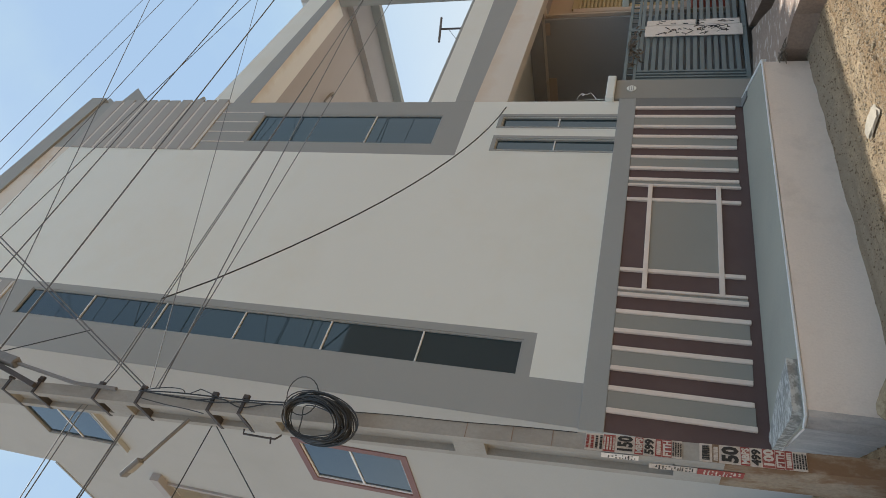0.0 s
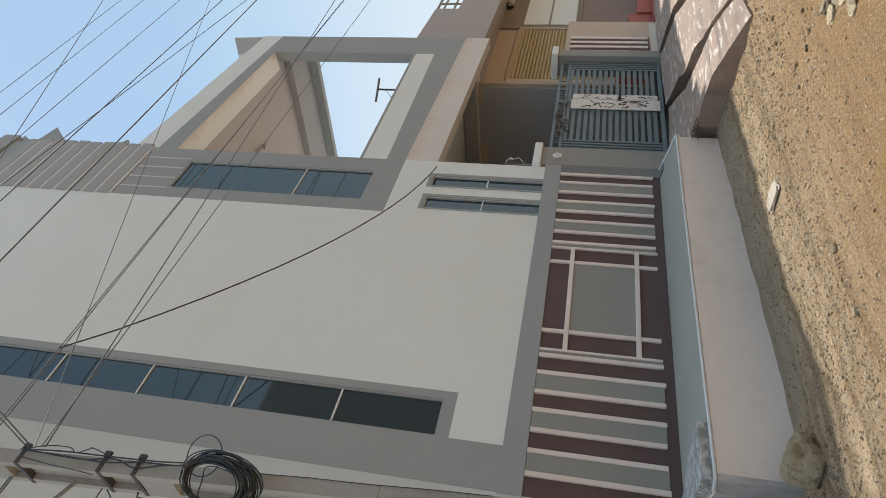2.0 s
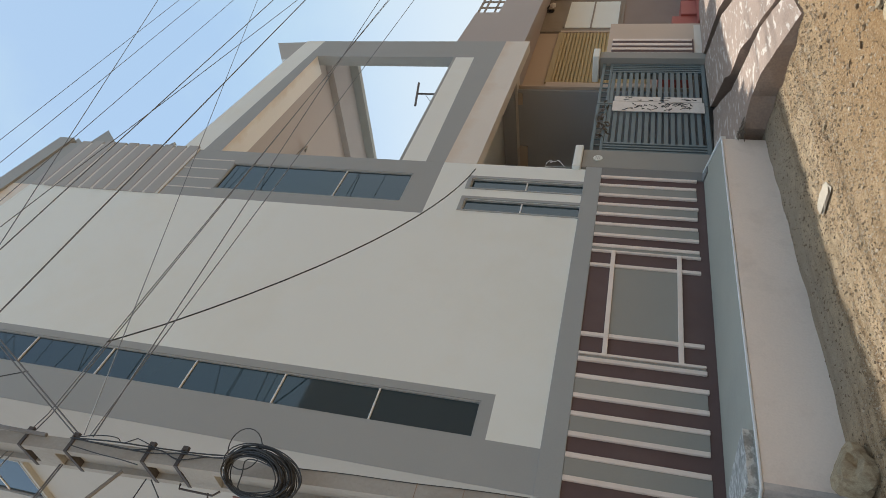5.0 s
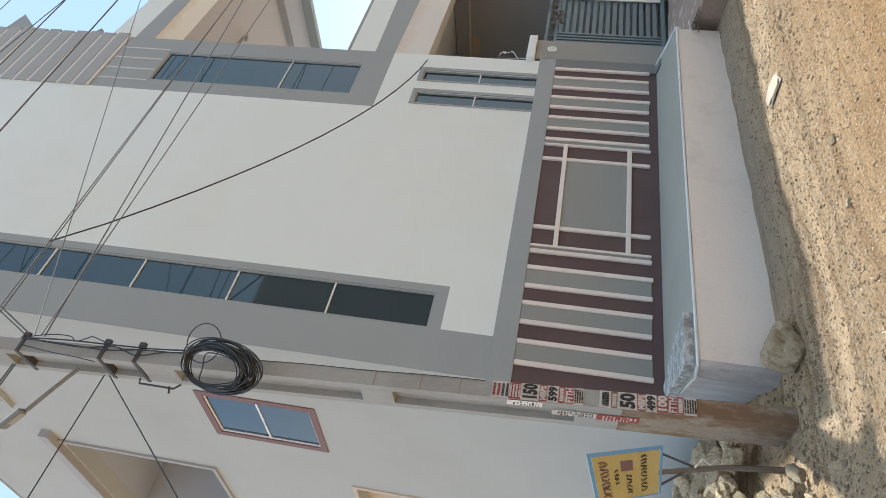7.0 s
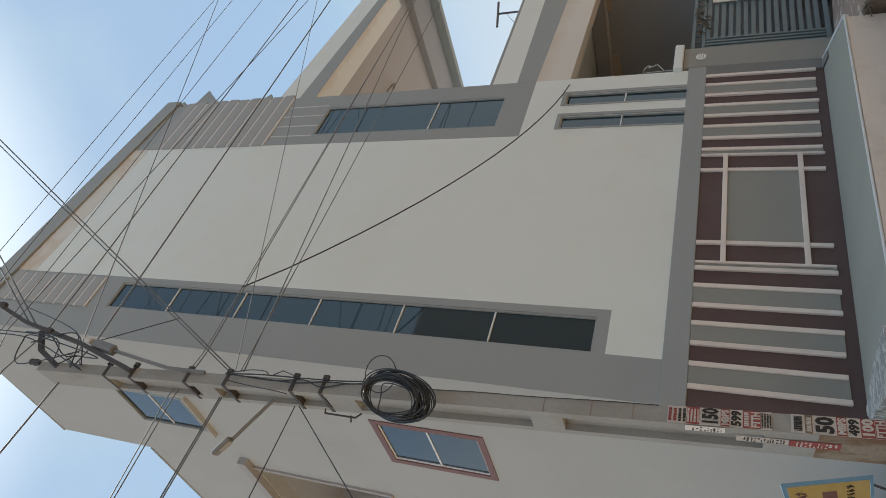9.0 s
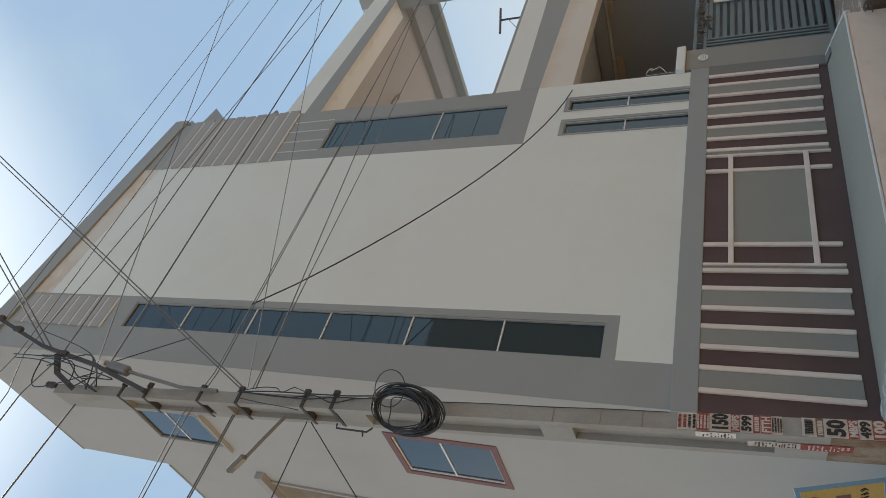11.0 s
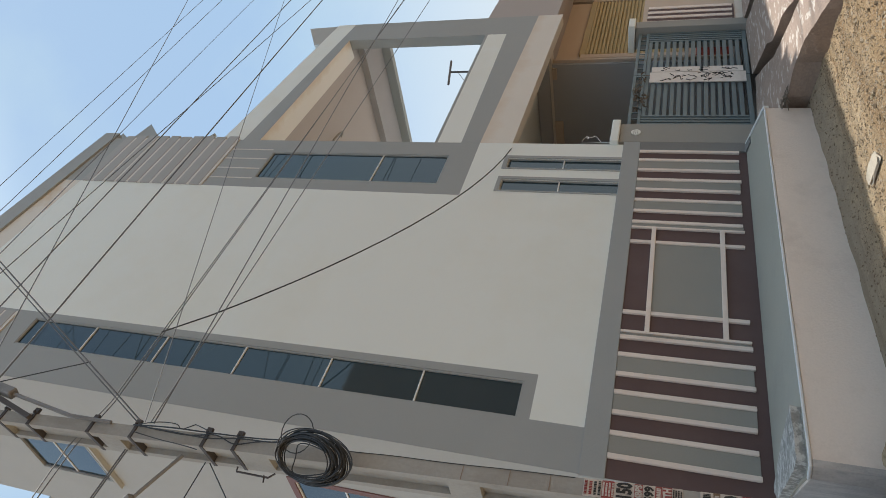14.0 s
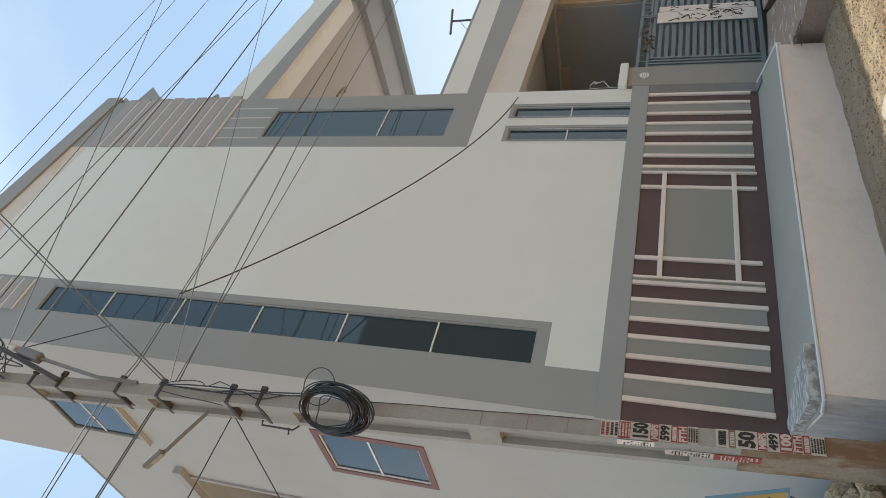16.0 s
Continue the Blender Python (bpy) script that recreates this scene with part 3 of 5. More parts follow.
# grey plaster surrounds of the slit windows; the wider east strip paints the reveal's shade
for a, b, c, d in ((6.305, 6.54, 1.98, 3.475), (6.785, 7.006, 1.98, 3.475)):
    bm = bmesh.new()
    for e in ((a - 0.022, a, c, d + 0.06), (b, b + 0.052, c, d + 0.06), (a, b, d, d + 0.06)):
        box(e[0], e[1], WALL_Y - 0.012, WALL_Y, e[2], e[3], 0.002, bm)
    tagged(part("trim", bm, GREY), "grey plaster surround of a slit window with its reveal shade painted in", "trim", kind="structure")


# ---- stripes on the base of the front ----
BAR_TOP, BAR_LOW = 1.785, 0.61
battens = [7.193, 7.005, 6.798, 6.598, 6.403, 6.204, 6.001, 5.804, 5.708, 5.466, 4.422, 4.170, 4.097, 3.885, 3.660, 3.458, 3.245, 3.036, 2.818]
dado = thing("striped_dado", (4.9, WALL_Y, 0.52), "brown painted wall base with raised cream battens and grey panels", "dado", kind="structure")
for x in battens:
    w = 0.014 if x in (5.708, 4.170) else 0.022
    part("batten", box(x - w, x + w, WALL_Y - 0.028, WALL_Y + 0.002, BAR_LOW + random.uniform(-0.012, 0.012), BAR_TOP, 0.004), BATTEN, dado)
for a, b in ((7.005, 6.798), (6.598, 6.403), (6.204, 6.001), (5.804, 5.708), (4.170, 4.097), (3.885, 3.660), (3.458, 3.245), (3.036, 2.818)):
    part("panel", box(b + 0.02, a - 0.02, WALL_Y - 0.012, WALL_Y + 0.002, BAR_LOW + 0.005, BAR_TOP, 0.002), PANELGREY, dado)
part("panel", box(4.415, 5.47, WALL_Y - 0.012, WALL_Y + 0.002, 0.835, 1.54, 0.002), PANELGREY, dado, "large square grey panel")
for z in (1.54, 0.833):
    part("crossbar", box(4.16, 5.715, WALL_Y - 0.032, WALL_Y + 0.002, z - 0.024, z + 0.024, 0.004), BATTEN, dado)
band = part("band_course", box(2.60, 7.40, WALL_Y - 0.018, WALL_Y + 0.004, 1.787, 1.998, 0.003), GREY)
tagged(band, "grey painted plaster band above the stripes", "band", kind="structure")
edge_strip = part("pilaster", box(7.22, 7.40, WALL_Y - 0.02, WALL_Y + 0.004, 0.52, 1.785, 0.003), DARKGREY)
tagged(edge_strip, "dark grey plaster strip beside the gate pier", "pilaster", kind="structure")


# ---- raised slats at the top of the front ----
def slats(name, x0, x1, z0, z1, count, label, tooth):
    t = thing(name, ((x0 + x1) / 2, WALL_Y, z0), label, "slats", kind="structure")
    step = (z1 - z0) / count
    for i in range(count):
        z = z0 + step * (i + 0.55)
        part("slat", box(x0, x1 + tooth + random.uniform(-0.015, 0.015), WALL_Y - 0.022, WALL_Y + 0.02, z - step * 0.40, z + step * 0.40, 0.004), SLATGREY, t)
        part("groove", box(x0, x1, WALL_Y - 0.016, WALL_Y + 0.02, z - step * 0.60, z - step * 0.40), SLATCREAM, t, "beige painted groove")
    return t


slats("slats", 6.17, 7.36, 8.0, 10.3, 10, "grey raised plaster slats with beige grooves beside the roof edge", 0.06)
slats("slats", 3.02, 3.50, 9.08, 10.85, 9, "grey raised plaster slats with beige grooves over the strip window", 0.0)
grid_t = thing("slats", (6.8, WALL_Y, 7.2), "grey plaster field with thin beige upright lines", "slats", kind="structure")
for x in (6.38, 6.618, 6.863, 7.10):
    part("groove", box(x - 0.012, x + 0.012, WALL_Y - 0.006, WALL_Y + 0.002, 7.23, 7.98, 0.002), SLATCREAM, grid_t)


# ---- plinth in front of the house ----
plinth = thing("plinth", (4.6, 4.4, 0), "pale painted masonry platform along the house front", "platform", kind="structure")
part("masonry", prism([(2.36, 4.06), (2.40, 3.98), (2.50, 3.965), (6.54, 3.955), (7.42, 4.995), (2.63, 4.995), (2.58, 4.9)], -0.15, 0.50), PLINTH, plinth)
part("end_face", prism([(2.576, 4.905), (2.356, 4.058), (2.397, 3.974), (2.44, 3.964), (2.44, 3.98), (2.41, 3.99), (2.37, 4.06), (2.59, 4.9)], -0.15, 0.498), ENDFACE, plinth, "grey streaked unpainted end")
part("floor_finish", prism([(2.38, 4.08), (2.42, 4.0), (2.50, 3.99), (6.53, 3.98), (7.40, 4.995), (2.63, 4.995)], 0.50, 0.518), LEDGE, plinth, "blue grey painted cement top")
part("strip", prism([(7.0, 4.70), (7.12, 4.70), (7.35, 4.985), (7.20, 4.985)], 0.519, 0.534), DARKGREY, plinth, "dark grey painted strip across the platform")
bm = bmesh.new()
pts = [(2.345, 4.055), (2.39, 3.967), (2.50, 3.952), (3.3, 3.955), (4.3, 3.958), (5.4, 3.952), (6.55, 3.94)]
for (a, c), (b, d) in zip(pts, pts[1:]):
    box(0, math.hypot(b - a, d - c) + 0.004, 0.0, 0.022, 0.505, 0.523, 0.004, bm, Matrix.Translation((a, c, 0)) @ Matrix.Rotation(math.atan2(d - c, b - a), 4, "Z"))
part("nosing", bm, NOSING, plinth, "white painted edge strip")
part("nosing", box(0, 1.36, -0.018, 0.022, 0.47, 0.527, 0.005, None, Matrix.Translation((6.56, 3.955, 0)) @ Matrix.Rotation(math.atan2(1.06, 0.86), 4, "Z")), NOSING, plinth, "white painted end strip")


def rough_block(outline, z0, z1, jitter, seed, cuts=4):
    """A broken lump of cement over a plan outline."""
    bm = prism(outline, z0, z1)
    bmesh.ops.triangulate(bm, faces=bm.faces[:])
    bmesh.ops.subdivide_edges(bm, edges=bm.edges[:], cuts=cuts, use_grid_fill=True)
    for v in bm.verts:
        v.co += noise.noise_vector(v.co * 7 + Vector((seed, seed, 0))) * jitter + noise.noise_vector(v.co * 26 + Vector((seed, 0, seed))) * jitter * 0.45
    return bm


broken = part("cement_kerb", rough_block([(2.41, 4.09), (2.45, 4.012), (2.85, 4.008), (2.86, 4.10), (2.78, 4.45), (2.66, 4.8), (2.50, 4.65)], 0.515, [0.585, 0.58, 0.585, 0.58, 0.58, 0.575, 0.58], 0.008, 3.0, 7), CEMENT)
tagged(broken, "broken raw cement kerb on the end of the platform", "kerb")


# ---- balcony ----
def beam_low(u):
    return 7.62 + 0.027 * (u - 7.363)


def bal_place(u, z, d):
    if 4.2 < z < 4.8:                # the parapet rises slightly towards its far end
        z += 0.047 * (u - 7.363)
    if 7.5 < z < 7.6:                # and so does the underside of the beam
        z = beam_low(u)
    return Vector((u, WALL_Y + BAL_K * (u - 7.36) + d, z))


def bal_colour(u, z):
    if z < 3.97:
        return 1
    if z < 4.25:
        return 0
    if u > 11.33:
        return 0 if z < 7.93 else 2
    if z < 4.61:
        return 2
    if z < 4.655:
        return 0
    if z < 7.56:
        return None
    if z < 7.93:
        return 0
    return 2


balcony = part("wall_balcony", wall_cells([7.363, 11.33, 12.19], [3.5, 3.97, 4.25, 4.61, 4.655, 7.56, 7.93, 8.34], bal_colour, bal_place, 0.2), (GREY, STAINED, WHITE))
tagged(balcony, "grey framed open balcony front with cream parapet", "balcony", kind="structure")
floor_slab = part("balcony_slab", prism([(7.363, 5.203), (12.19, 5.502), (12.5, 5.53), (12.5, 9.0), (7.363, 9.0)], 3.98, 4.2), WHITE)
tagged(floor_slab, "concrete balcony floor slab", "slab", kind="structure")
ceil_slab = part("ceiling", prism([(7.363, 5.203), (12.19, 5.502), (12.5, 5.53), (12.5, 9.0), (7.363, 9.0)], 7.75, 7.92), BROWNCEIL)
tagged(ceil_slab, "dusty brown balcony ceiling slab", "ceiling", kind="structure")
bm = bmesh.new()
vs = [bm.verts.new((u, WALL_Y + BAL_K * (u - 7.36) + d, z)) for u in (7.37, 11.325) for d in (0.003, 0.38) for z in (beam_low(u) - 0.004, 7.77)]
for q in ((0, 1, 3, 2), (4, 6, 7, 5), (0, 4, 5, 1), (2, 3, 7, 6), (0, 2, 6, 4), (1, 5, 7, 3)):
    bm.faces.new([vs[i] for i in q])
tagged(part("beam_soffit", bm, SOFFIT), "cream painted underside of the balcony beam", "beam", kind="structure")
for x0, x1, z0, z1, m, label in ((11.62, 12.455, 7.60, 7.748, RIM, "pale plastered band beam under the balcony ceiling"), (12.46, 12.60, 7.40, 7.748, GREY, "grey concrete end beam of the balcony")):
    tagged(part("beam", prism([(x0, 5.56), (x1, 5.56), (x1 - 0.19, 9.0), (x0 - 0.19, 9.0)], z0, z1), m), label, "beam", kind="structure")
hook = thing("ceiling_hook", (9.7, 6.5, 7.62), "bent pipe arc hanging from the balcony ceiling", "pipe")
part("pipe", tube([(9.46, 6.60, 7.76), (9.50, 6.43, 7.67), (9.68, 6.41, 7.62), (9.86, 6.49, 7.65), (9.93, 6.65, 7.76)], 0.022, 8), DULL, hook)
bm = bmesh.new()
ends = [[bm.verts.new((x, y, z)) for x, z in ((11.30, 8.335), (12.15, 8.335), (12.11, 9.02), (11.32, 8.56))] for y in (5.305, 5.56)]
bm.faces.new(ends[0])
bm.faces.new(ends[1][::-1])
for k in range(4):
    bm.faces.new((ends[0][k], ends[1][k], ends[1][(k + 1) % 4], ends[0][(k + 1) % 4]))
upstand = part("parapet_upstand", bm, SIDE)
tagged(upstand, "pale plastered upstand at the end of the balcony roof", "parapet", kind="structure")
tagged(part("roof_low_balcony", prism([(7.363, 5.203), (12.19, 5.502), (12.5, 5.53), (12.5, 9.0), (7.363, 9.0)], 7.93, 8.0), GREY), "concrete roof over the balcony", "roof", kind="structure")


# ---- porch behind the gate ----
tagged(part("porch_floor", box(7.363, 12.2, 5.3, 9.0, 0.0, 0.40), DARKGREY), "cement porch floor", "floor", kind="structure")
tagged(part("wall_porch_back", box(7.363, 11.5, 9.0, 9.2, 0.0, 3.98), DARKWALL), "dark plastered back wall of the porch", "wall", kind="structure")
tagged(part("wall_porch_east", box(11.5, 11.7, 6.0, 9.2, 0.0, 3.648), DARKWALL), "dark grey plastered side wall of the porch", "wall", kind="structure")
tagged(part("beam", box(11.45, 11.75, 5.75, 9.2, 3.703, 3.97, 0.01), DARKWALL), "grey plastered side beam of the porch", "beam", kind="structure")
tagged(part("trim", box(11.47, 11.75, 5.75, 9.2, 3.65, 3.70, 0.006), CREAM), "slim cream strip under the porch beam", "trim", kind="structure")
tagged(part("ledge", box(11.455, 11.497, 6.06, 6.30, 3.555, 3.645, 0.008), BEIGE), "small beige plaster bracket on the porch wall", "bracket", kind="structure")
tagged(part("ledge", box(11.455, 11.497, 7.26, 7.8, 3.48, 3.645, 0.01), BEIGE), "small beige plaster bracket on the porch wall", "bracket", kind="structure")


tagged(part("pilaster", box(11.55, 11.60, 5.93, 5.997, 0.3, 3.64, 0.006), BEIGE), "slim beige pilaster at the end of the porch wall", "pilaster", kind="structure")


# ---- gate and piers ----
def pier(x0, x1, label):
    p = thing("gate_pier", ((x0 + x1) / 2, 5.18, 0.2), label, "pier", "gate piers")
    part("shaft", box(x0, x1, 4.985, 5.38, 0.15, 2.07, 0.008), PANELGREY, p)
    part("cap", box(x0 - 0.06, x1 + 0.03, 4.93, 5.42, 2.07, 2.18, 0.012), WHITE, p, "white painted capping slab")
    return p


left_pier = pier(7.405, 7.84, "grey plastered gate pier with a white cap beside the striped wall")
bm = bmesh.new()
bmesh.ops.create_circle(bm, cap_ends=True, segments=20, radius=0.062)
bmesh.ops.transform(bm, matrix=Matrix.Translation((7.62, 4.983, 1.86)) @ Matrix.Rotation(radians(90), 4, "X"), verts=bm.verts)
ext = bmesh.ops.extrude_face_region(bm, geom=bm.faces[:])
bmesh.ops.translate(bm, vec=(0, -0.012, 0), verts=[g for g in ext["geom"] if isinstance(g, bmesh.types.BMVert)])
roundel = part("roundel", bm, WHITE, left_pier, "round white plaster emblem")
for dz in (-0.025, 0.0, 0.025):
    part("line", box(7.58, 7.66, 4.966, 4.972, 1.86 + dz - 0.004, 1.86 + dz + 0.004), SLATGREY, roundel)
pier(10.79, 11.02, "grey plastered gate pier with a white cap")

gate = thing("gate", (9.34, 5.1, 0.35), "blue grey painted steel double gate with horizontal slats, closed", "gate")
GY = 5.10
for x0, x1, outer in ((7.90, 9.335, -1), (9.345, 10.765, 1)):
    leaf = part("leaf", box(x0, x1, GY - 0.02, GY + 0.02, 0.36, 0.42, 0.004), GATE, gate)
    for z0, z1 in ((1.83, 1.87), (1.955, 2.0)):
        part("rail", box(x0, x1, GY - 0.02, GY + 0.02, z0, z1, 0.004), GATE, leaf)
    ups = [0.02, 0.09, 0.16, 0.23, 0.30]
    for u in ups:
        xx = x0 + u if outer < 0 else x1 - u
        part("stile", box(xx - 0.018, xx + 0.018, GY - 0.022, GY + 0.018, 0.42, 1.83, 0.003), GATE, leaf)
    xx = x1 - 0.02 if outer < 0 else x0 + 0.02
    part("stile", box(xx - 0.02, xx + 0.02, GY - 0.022, GY + 0.018, 0.42, 1.96, 0.003), GATE, leaf)
    a, b = (x0 + 0.32, x1 - 0.04) if outer < 0 else (x0 + 0.04, x1 - 0.32)
    for k in range(15):
        z = 0.50 + k * 0.0925
        part("slat", box(a, b, GY - 0.015, GY + 0.012, z - 0.028, z + 0.028, 0.003), GATE, leaf)
    for k in range(9):
        xk = x0 + (k + 0.5) * (x1 - x0) / 9
        part("bar", box(xk - 0.008, xk + 0.008, GY - 0.008, GY + 0.008, 1.87, 1.955), GATE, leaf)
sign = thing("gate_sign", (9.32, 5.06, 0.42), "tall white banner with dark brush lettering tied to the gate", "sign")
part("banner", box(9.09, 9.385, GY - 0.045, GY - 0.03, 0.42, 1.76, 0.003), BANNER, sign)
part("banner", box(9.40, 9.55, GY - 0.045, GY - 0.03, 0.45, 1.00, 0.003), BANNER, sign)
part("banner", box(9.40, 9.55, GY - 0.045, GY - 0.03, 1.05, 1.74, 0.003), BANNER, sign)
rnd = random.Random(5)
bm = bmesh.new()
for k in range(36):
    wide = k < 24
    x, z = (rnd.uniform(9.14, 9.33), rnd.uniform(0.52, 1.5)) if wide else (rnd.uniform(9.44, 9.51), rnd.uniform(0.5, 1.6))
    stroke = [Vector((x, GY - 0.047, z))]
    for i in range(rnd.randint(3, 6)):
        stroke.append(stroke[-1] + Vector((rnd.uniform(-0.045, 0.045) * (1 if wide else 0.5), 0, rnd.uniform(-0.01, 0.055))))
        stroke[-1].x = min(max(stroke[-1].x, 9.11 if wide else 9.42), 9.36 if wide else 9.53)
    tube(stroke, [rnd.uniform(0.0035, 0.009) for p in stroke], 5, bm)
tagged(part("lettering", bm, BLACK, sign, "dark unreadable brush marks"), kind="stuff")

garland = thing("garland", (8.6, 5.05, 1.9), "dried leaf garland hung along the top of the gate", "garland")
rnd = random.Random(8)
part("string", tube([(8.28 + 0.11 * k, 5.06, 1.93 - 0.05 * math.sin(k * 0.9)) for k in range(10)], 0.006), WOOD, garland)
for k in range(34):
    x, z = 8.28 + rnd.random() * 1.0, 1.90 + rnd.uniform(-0.10, 0.06)
    bm = bmesh.new()
    vs = [bm.verts.new(p) for p in ((0, 0, 0), (0.018, 0.004, -0.03), (0, 0.01, -0.085), (-0.018, 0.004, -0.03))]
    bm.faces.new(vs)
    bm.faces.new([bm.verts.new(v.co + Vector((0, 0.002, 0))) for v in vs][::-1])
    bmesh.ops.transform(bm, matrix=Matrix.Translation((x, 5.04 + rnd.uniform(-0.02, 0.02), z)) @ Euler((rnd.uniform(-0.8, 0.8), rnd.uniform(-1.2, 1.2), rnd.uniform(-2, 2))).to_matrix().to_4x4(), verts=bm.verts)
    part("leaf", bm, WOOD, garland)

hanger = thing("wire_hanger", (7.72, 5.2, 2.2), "thin curled white wire sticking out by the gate pier", "hanger")
part("wire", tube([(7.70, 5.20, 2.21), (7.69, 5.20, 2.40), (7.68, 5.20, 2.59), (7.77, 5.20, 2.58), (7.83, 5.20, 2.55), (7.85, 5.20, 2.53), (7.81, 5.20, 2.50), (7.78, 5.20, 2.52), (7.82, 5.20, 2.54), (7.81, 5.20, 2.49), (7.83, 5.20, 2.45), (7.86, 5.20, 2.42), (7.80, 5.20, 2.38), (7.71, 5.20, 2.33)], 0.0045, 5), ALU, hanger)

# striped wall past the gate
comp = thing("boundary_wall", (11.6, 5.2, 0.2), "beige boundary wall with brown and cream upright stripes", "wall", kind="structure")
part("masonry", box(11.023, 12.6, 5.12, 5.30, 0.05, 1.98, 0.006), BEIGE, comp)
part("stripe", box(11.16, 11.84, 5.105, 5.12, 0.50, 1.90, 0.002), BROWN, comp)
for x in (11.21, 11.41, 11.60, 11.79):
    part("batten", box(x - 0.04, x + 0.04, 5.088, 5.106, 0.53, 1.90, 0.003), BATTEN, comp)
part("panel", box(11.1, 12.5, 5.11, 5.12, 0.22, 0.48, 0.002), CREAM, comp)


# ---- ramp and steps before the gates ----
def ramp_top(x, y):
    """Height of the ramp: flat before the gates, falling off to the road."""
    return 0.36 if y > 4.2 else 0.07 + 0.29 * ((y - 2.35) / 1.85) ** 0.75


base = [(6.75, 3.0), (8.4, 2.9), (10.0, 3.2), (13.5, 3.7), (13.5, 5.10), (11.6, 5.10), (9.2, 5.10), (7.45, 5.10), (7.15, 4.5), (6.85, 3.9)]
ramp = part("ramp", rough_block(base, -0.1, [ramp_top(x, y) - 0.16 for x, y in base], 0.02, 5.0, 3), RAMP)
tagged(ramp, "rough cement ramp sloping from the gates to the road", "ramp", kind="structure")
slab_plans = ([(6.72, 4.12, 0.33), (6.61, 3.86, 0.31), (6.66, 3.50, 0.29), (6.52, 3.18, 0.27), (6.41, 2.84, 0.19), (6.45, 2.55, 0.06), (7.06, 2.56, 0.10), (7.42, 3.08, 0.22), (7.56, 3.44, 0.25), (8.14, 4.19, 0.27), (8.60, 4.55, 0.28), (9.20, 5.08, 0.30), (7.45, 5.08, 0.36), (7.1, 4.62, 0.36)],
              [(7.12, 2.58, 0.12), (8.0, 2.62, 0.08), (9.0, 3.12, 0.20), (10.0, 3.95, 0.32), (10.9, 5.08, 0.36), (9.32, 5.08, 0.33), (8.40, 4.16, 0.34), (8.20, 4.02, 0.31), (7.72, 3.46, 0.325), (7.66, 3.30, 0.26), (7.32, 2.95, 0.245)],
              [(8.10, 2.66, 0.10), (10.0, 2.95, 0.12), (13.5, 3.45, 0.16), (13.5, 5.08, 0.36), (11.05, 5.08, 0.38), (10.16, 3.92, 0.36), (9.10, 3.06, 0.27)])
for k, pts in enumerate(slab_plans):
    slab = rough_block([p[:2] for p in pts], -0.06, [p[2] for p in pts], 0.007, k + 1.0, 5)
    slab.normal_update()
    # side faces get the plain cement with their shade put into its colour
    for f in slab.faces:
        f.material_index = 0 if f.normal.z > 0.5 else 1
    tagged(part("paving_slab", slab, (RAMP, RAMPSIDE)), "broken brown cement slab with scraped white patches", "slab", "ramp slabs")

# dry twigs and crumbled cement where the ramp meets the platform
twigs = thing("twig_heap", (6.66, 3.88, 0.3), "small heap of dry twigs and scraps at the platform corner", "debris")
rnd = random.Random(12)
for k in range(26):
    p = Vector((6.60 + rnd.uniform(-0.06, 0.12), 3.90 + rnd.uniform(-0.12, 0.10), 0.31 + rnd.uniform(-0.02, 0.03)))
    d = Vector((rnd.uniform(-0.09, 0.09), rnd.uniform(-0.09, 0.09), rnd.uniform(-0.02, 0.02)))
    part("twig", tube([p - d, p + Vector((0, 0, 0.02)), p + d], [0.005, 0.007, 0.003], 5), WOOD, twigs)

# ---- neighbouring house ----
nb = thing("neighbour_house", (14.5, 7.0, 0), "mauve grey and beige plastered neighbouring house with an overhanging upper floor", "house")
part("wall", box(12.9, 16.62, 7.0, 7.2, 0.0, 3.95), BEIGE, nb, "beige plaster wall round the shutter")
part("wall", box(16.62, 24.0, 7.0, 7.2, 0.0, 3.95), MAUVE, nb, "mauve brown plaster ground floor wall")


def nb_place(u, z, d):
    return Vector((u, 5.42 + 0.058 * (u - 12.25) + d, z))


def nb_colour(u, z):
    return None if 14.35 < u < 15.9 and 4.55 < z else 0


part("upper_wall", wall_cells([12.25, 14.35, 15.9, 24.0], [3.66, 4.55, 5.08], nb_colour, nb_place, 0.2), NEIGHBOUR, nb, "mauve grey parapet wall")
part("slab", prism([(12.25, 5.63), (24.0, 6.31), (24.0, 12.0), (12.25, 12.0)], 3.95, 4.12), NEIGHBOUR, nb)
grille = part("grille", box(14.35, 15.9, 5.585, 5.62, 5.045, 5.09), DULL, nb, "dark painted steel parapet grille")
for k in range(5):
    xk = 14.40 + k * 0.36
    part("bar", box(xk - 0.022, xk + 0.022, 5.575, 5.61, 4.55, 5.046), DULL, grille)
for z in (4.68, 4.92):
    part("bar", box(14.36, 15.88, 5.582, 5.606, z - 0.02, z + 0.02), DULL, grille)
sh = part("shutter", box(13.72, 16.55, 6.93, 6.99, 3.30, 3.44, 0.01), SHUTTER, nb, "yellow ochre rolling shutter, closed")
for k in range(26):
    z = 3.27 - k * 0.085
    part("slat", tube([(13.74, 6.965, z), (16.52, 6.965, z)], 0.042, 6), SHUTTER, sh)
part("shutter_rail", box(13.55, 13.72, 6.92, 6.99, 0.3, 3.4, 0.01), BEIGE, nb)
part("shutter_rail", box(16.55, 16.64, 6.92, 6.99, 0.3, 3.4, 0.01), BEIGE, nb)
bm = tube([(18.0, 7.0, 3.86), (18.0, 6.94, 3.86)], [0.10, 0.10], 12)
tube([(18.0, 6.95, 3.86), (18.0, 6.84, 3.93), (18.0, 6.76, 3.86)], 0.025, 6, bm)
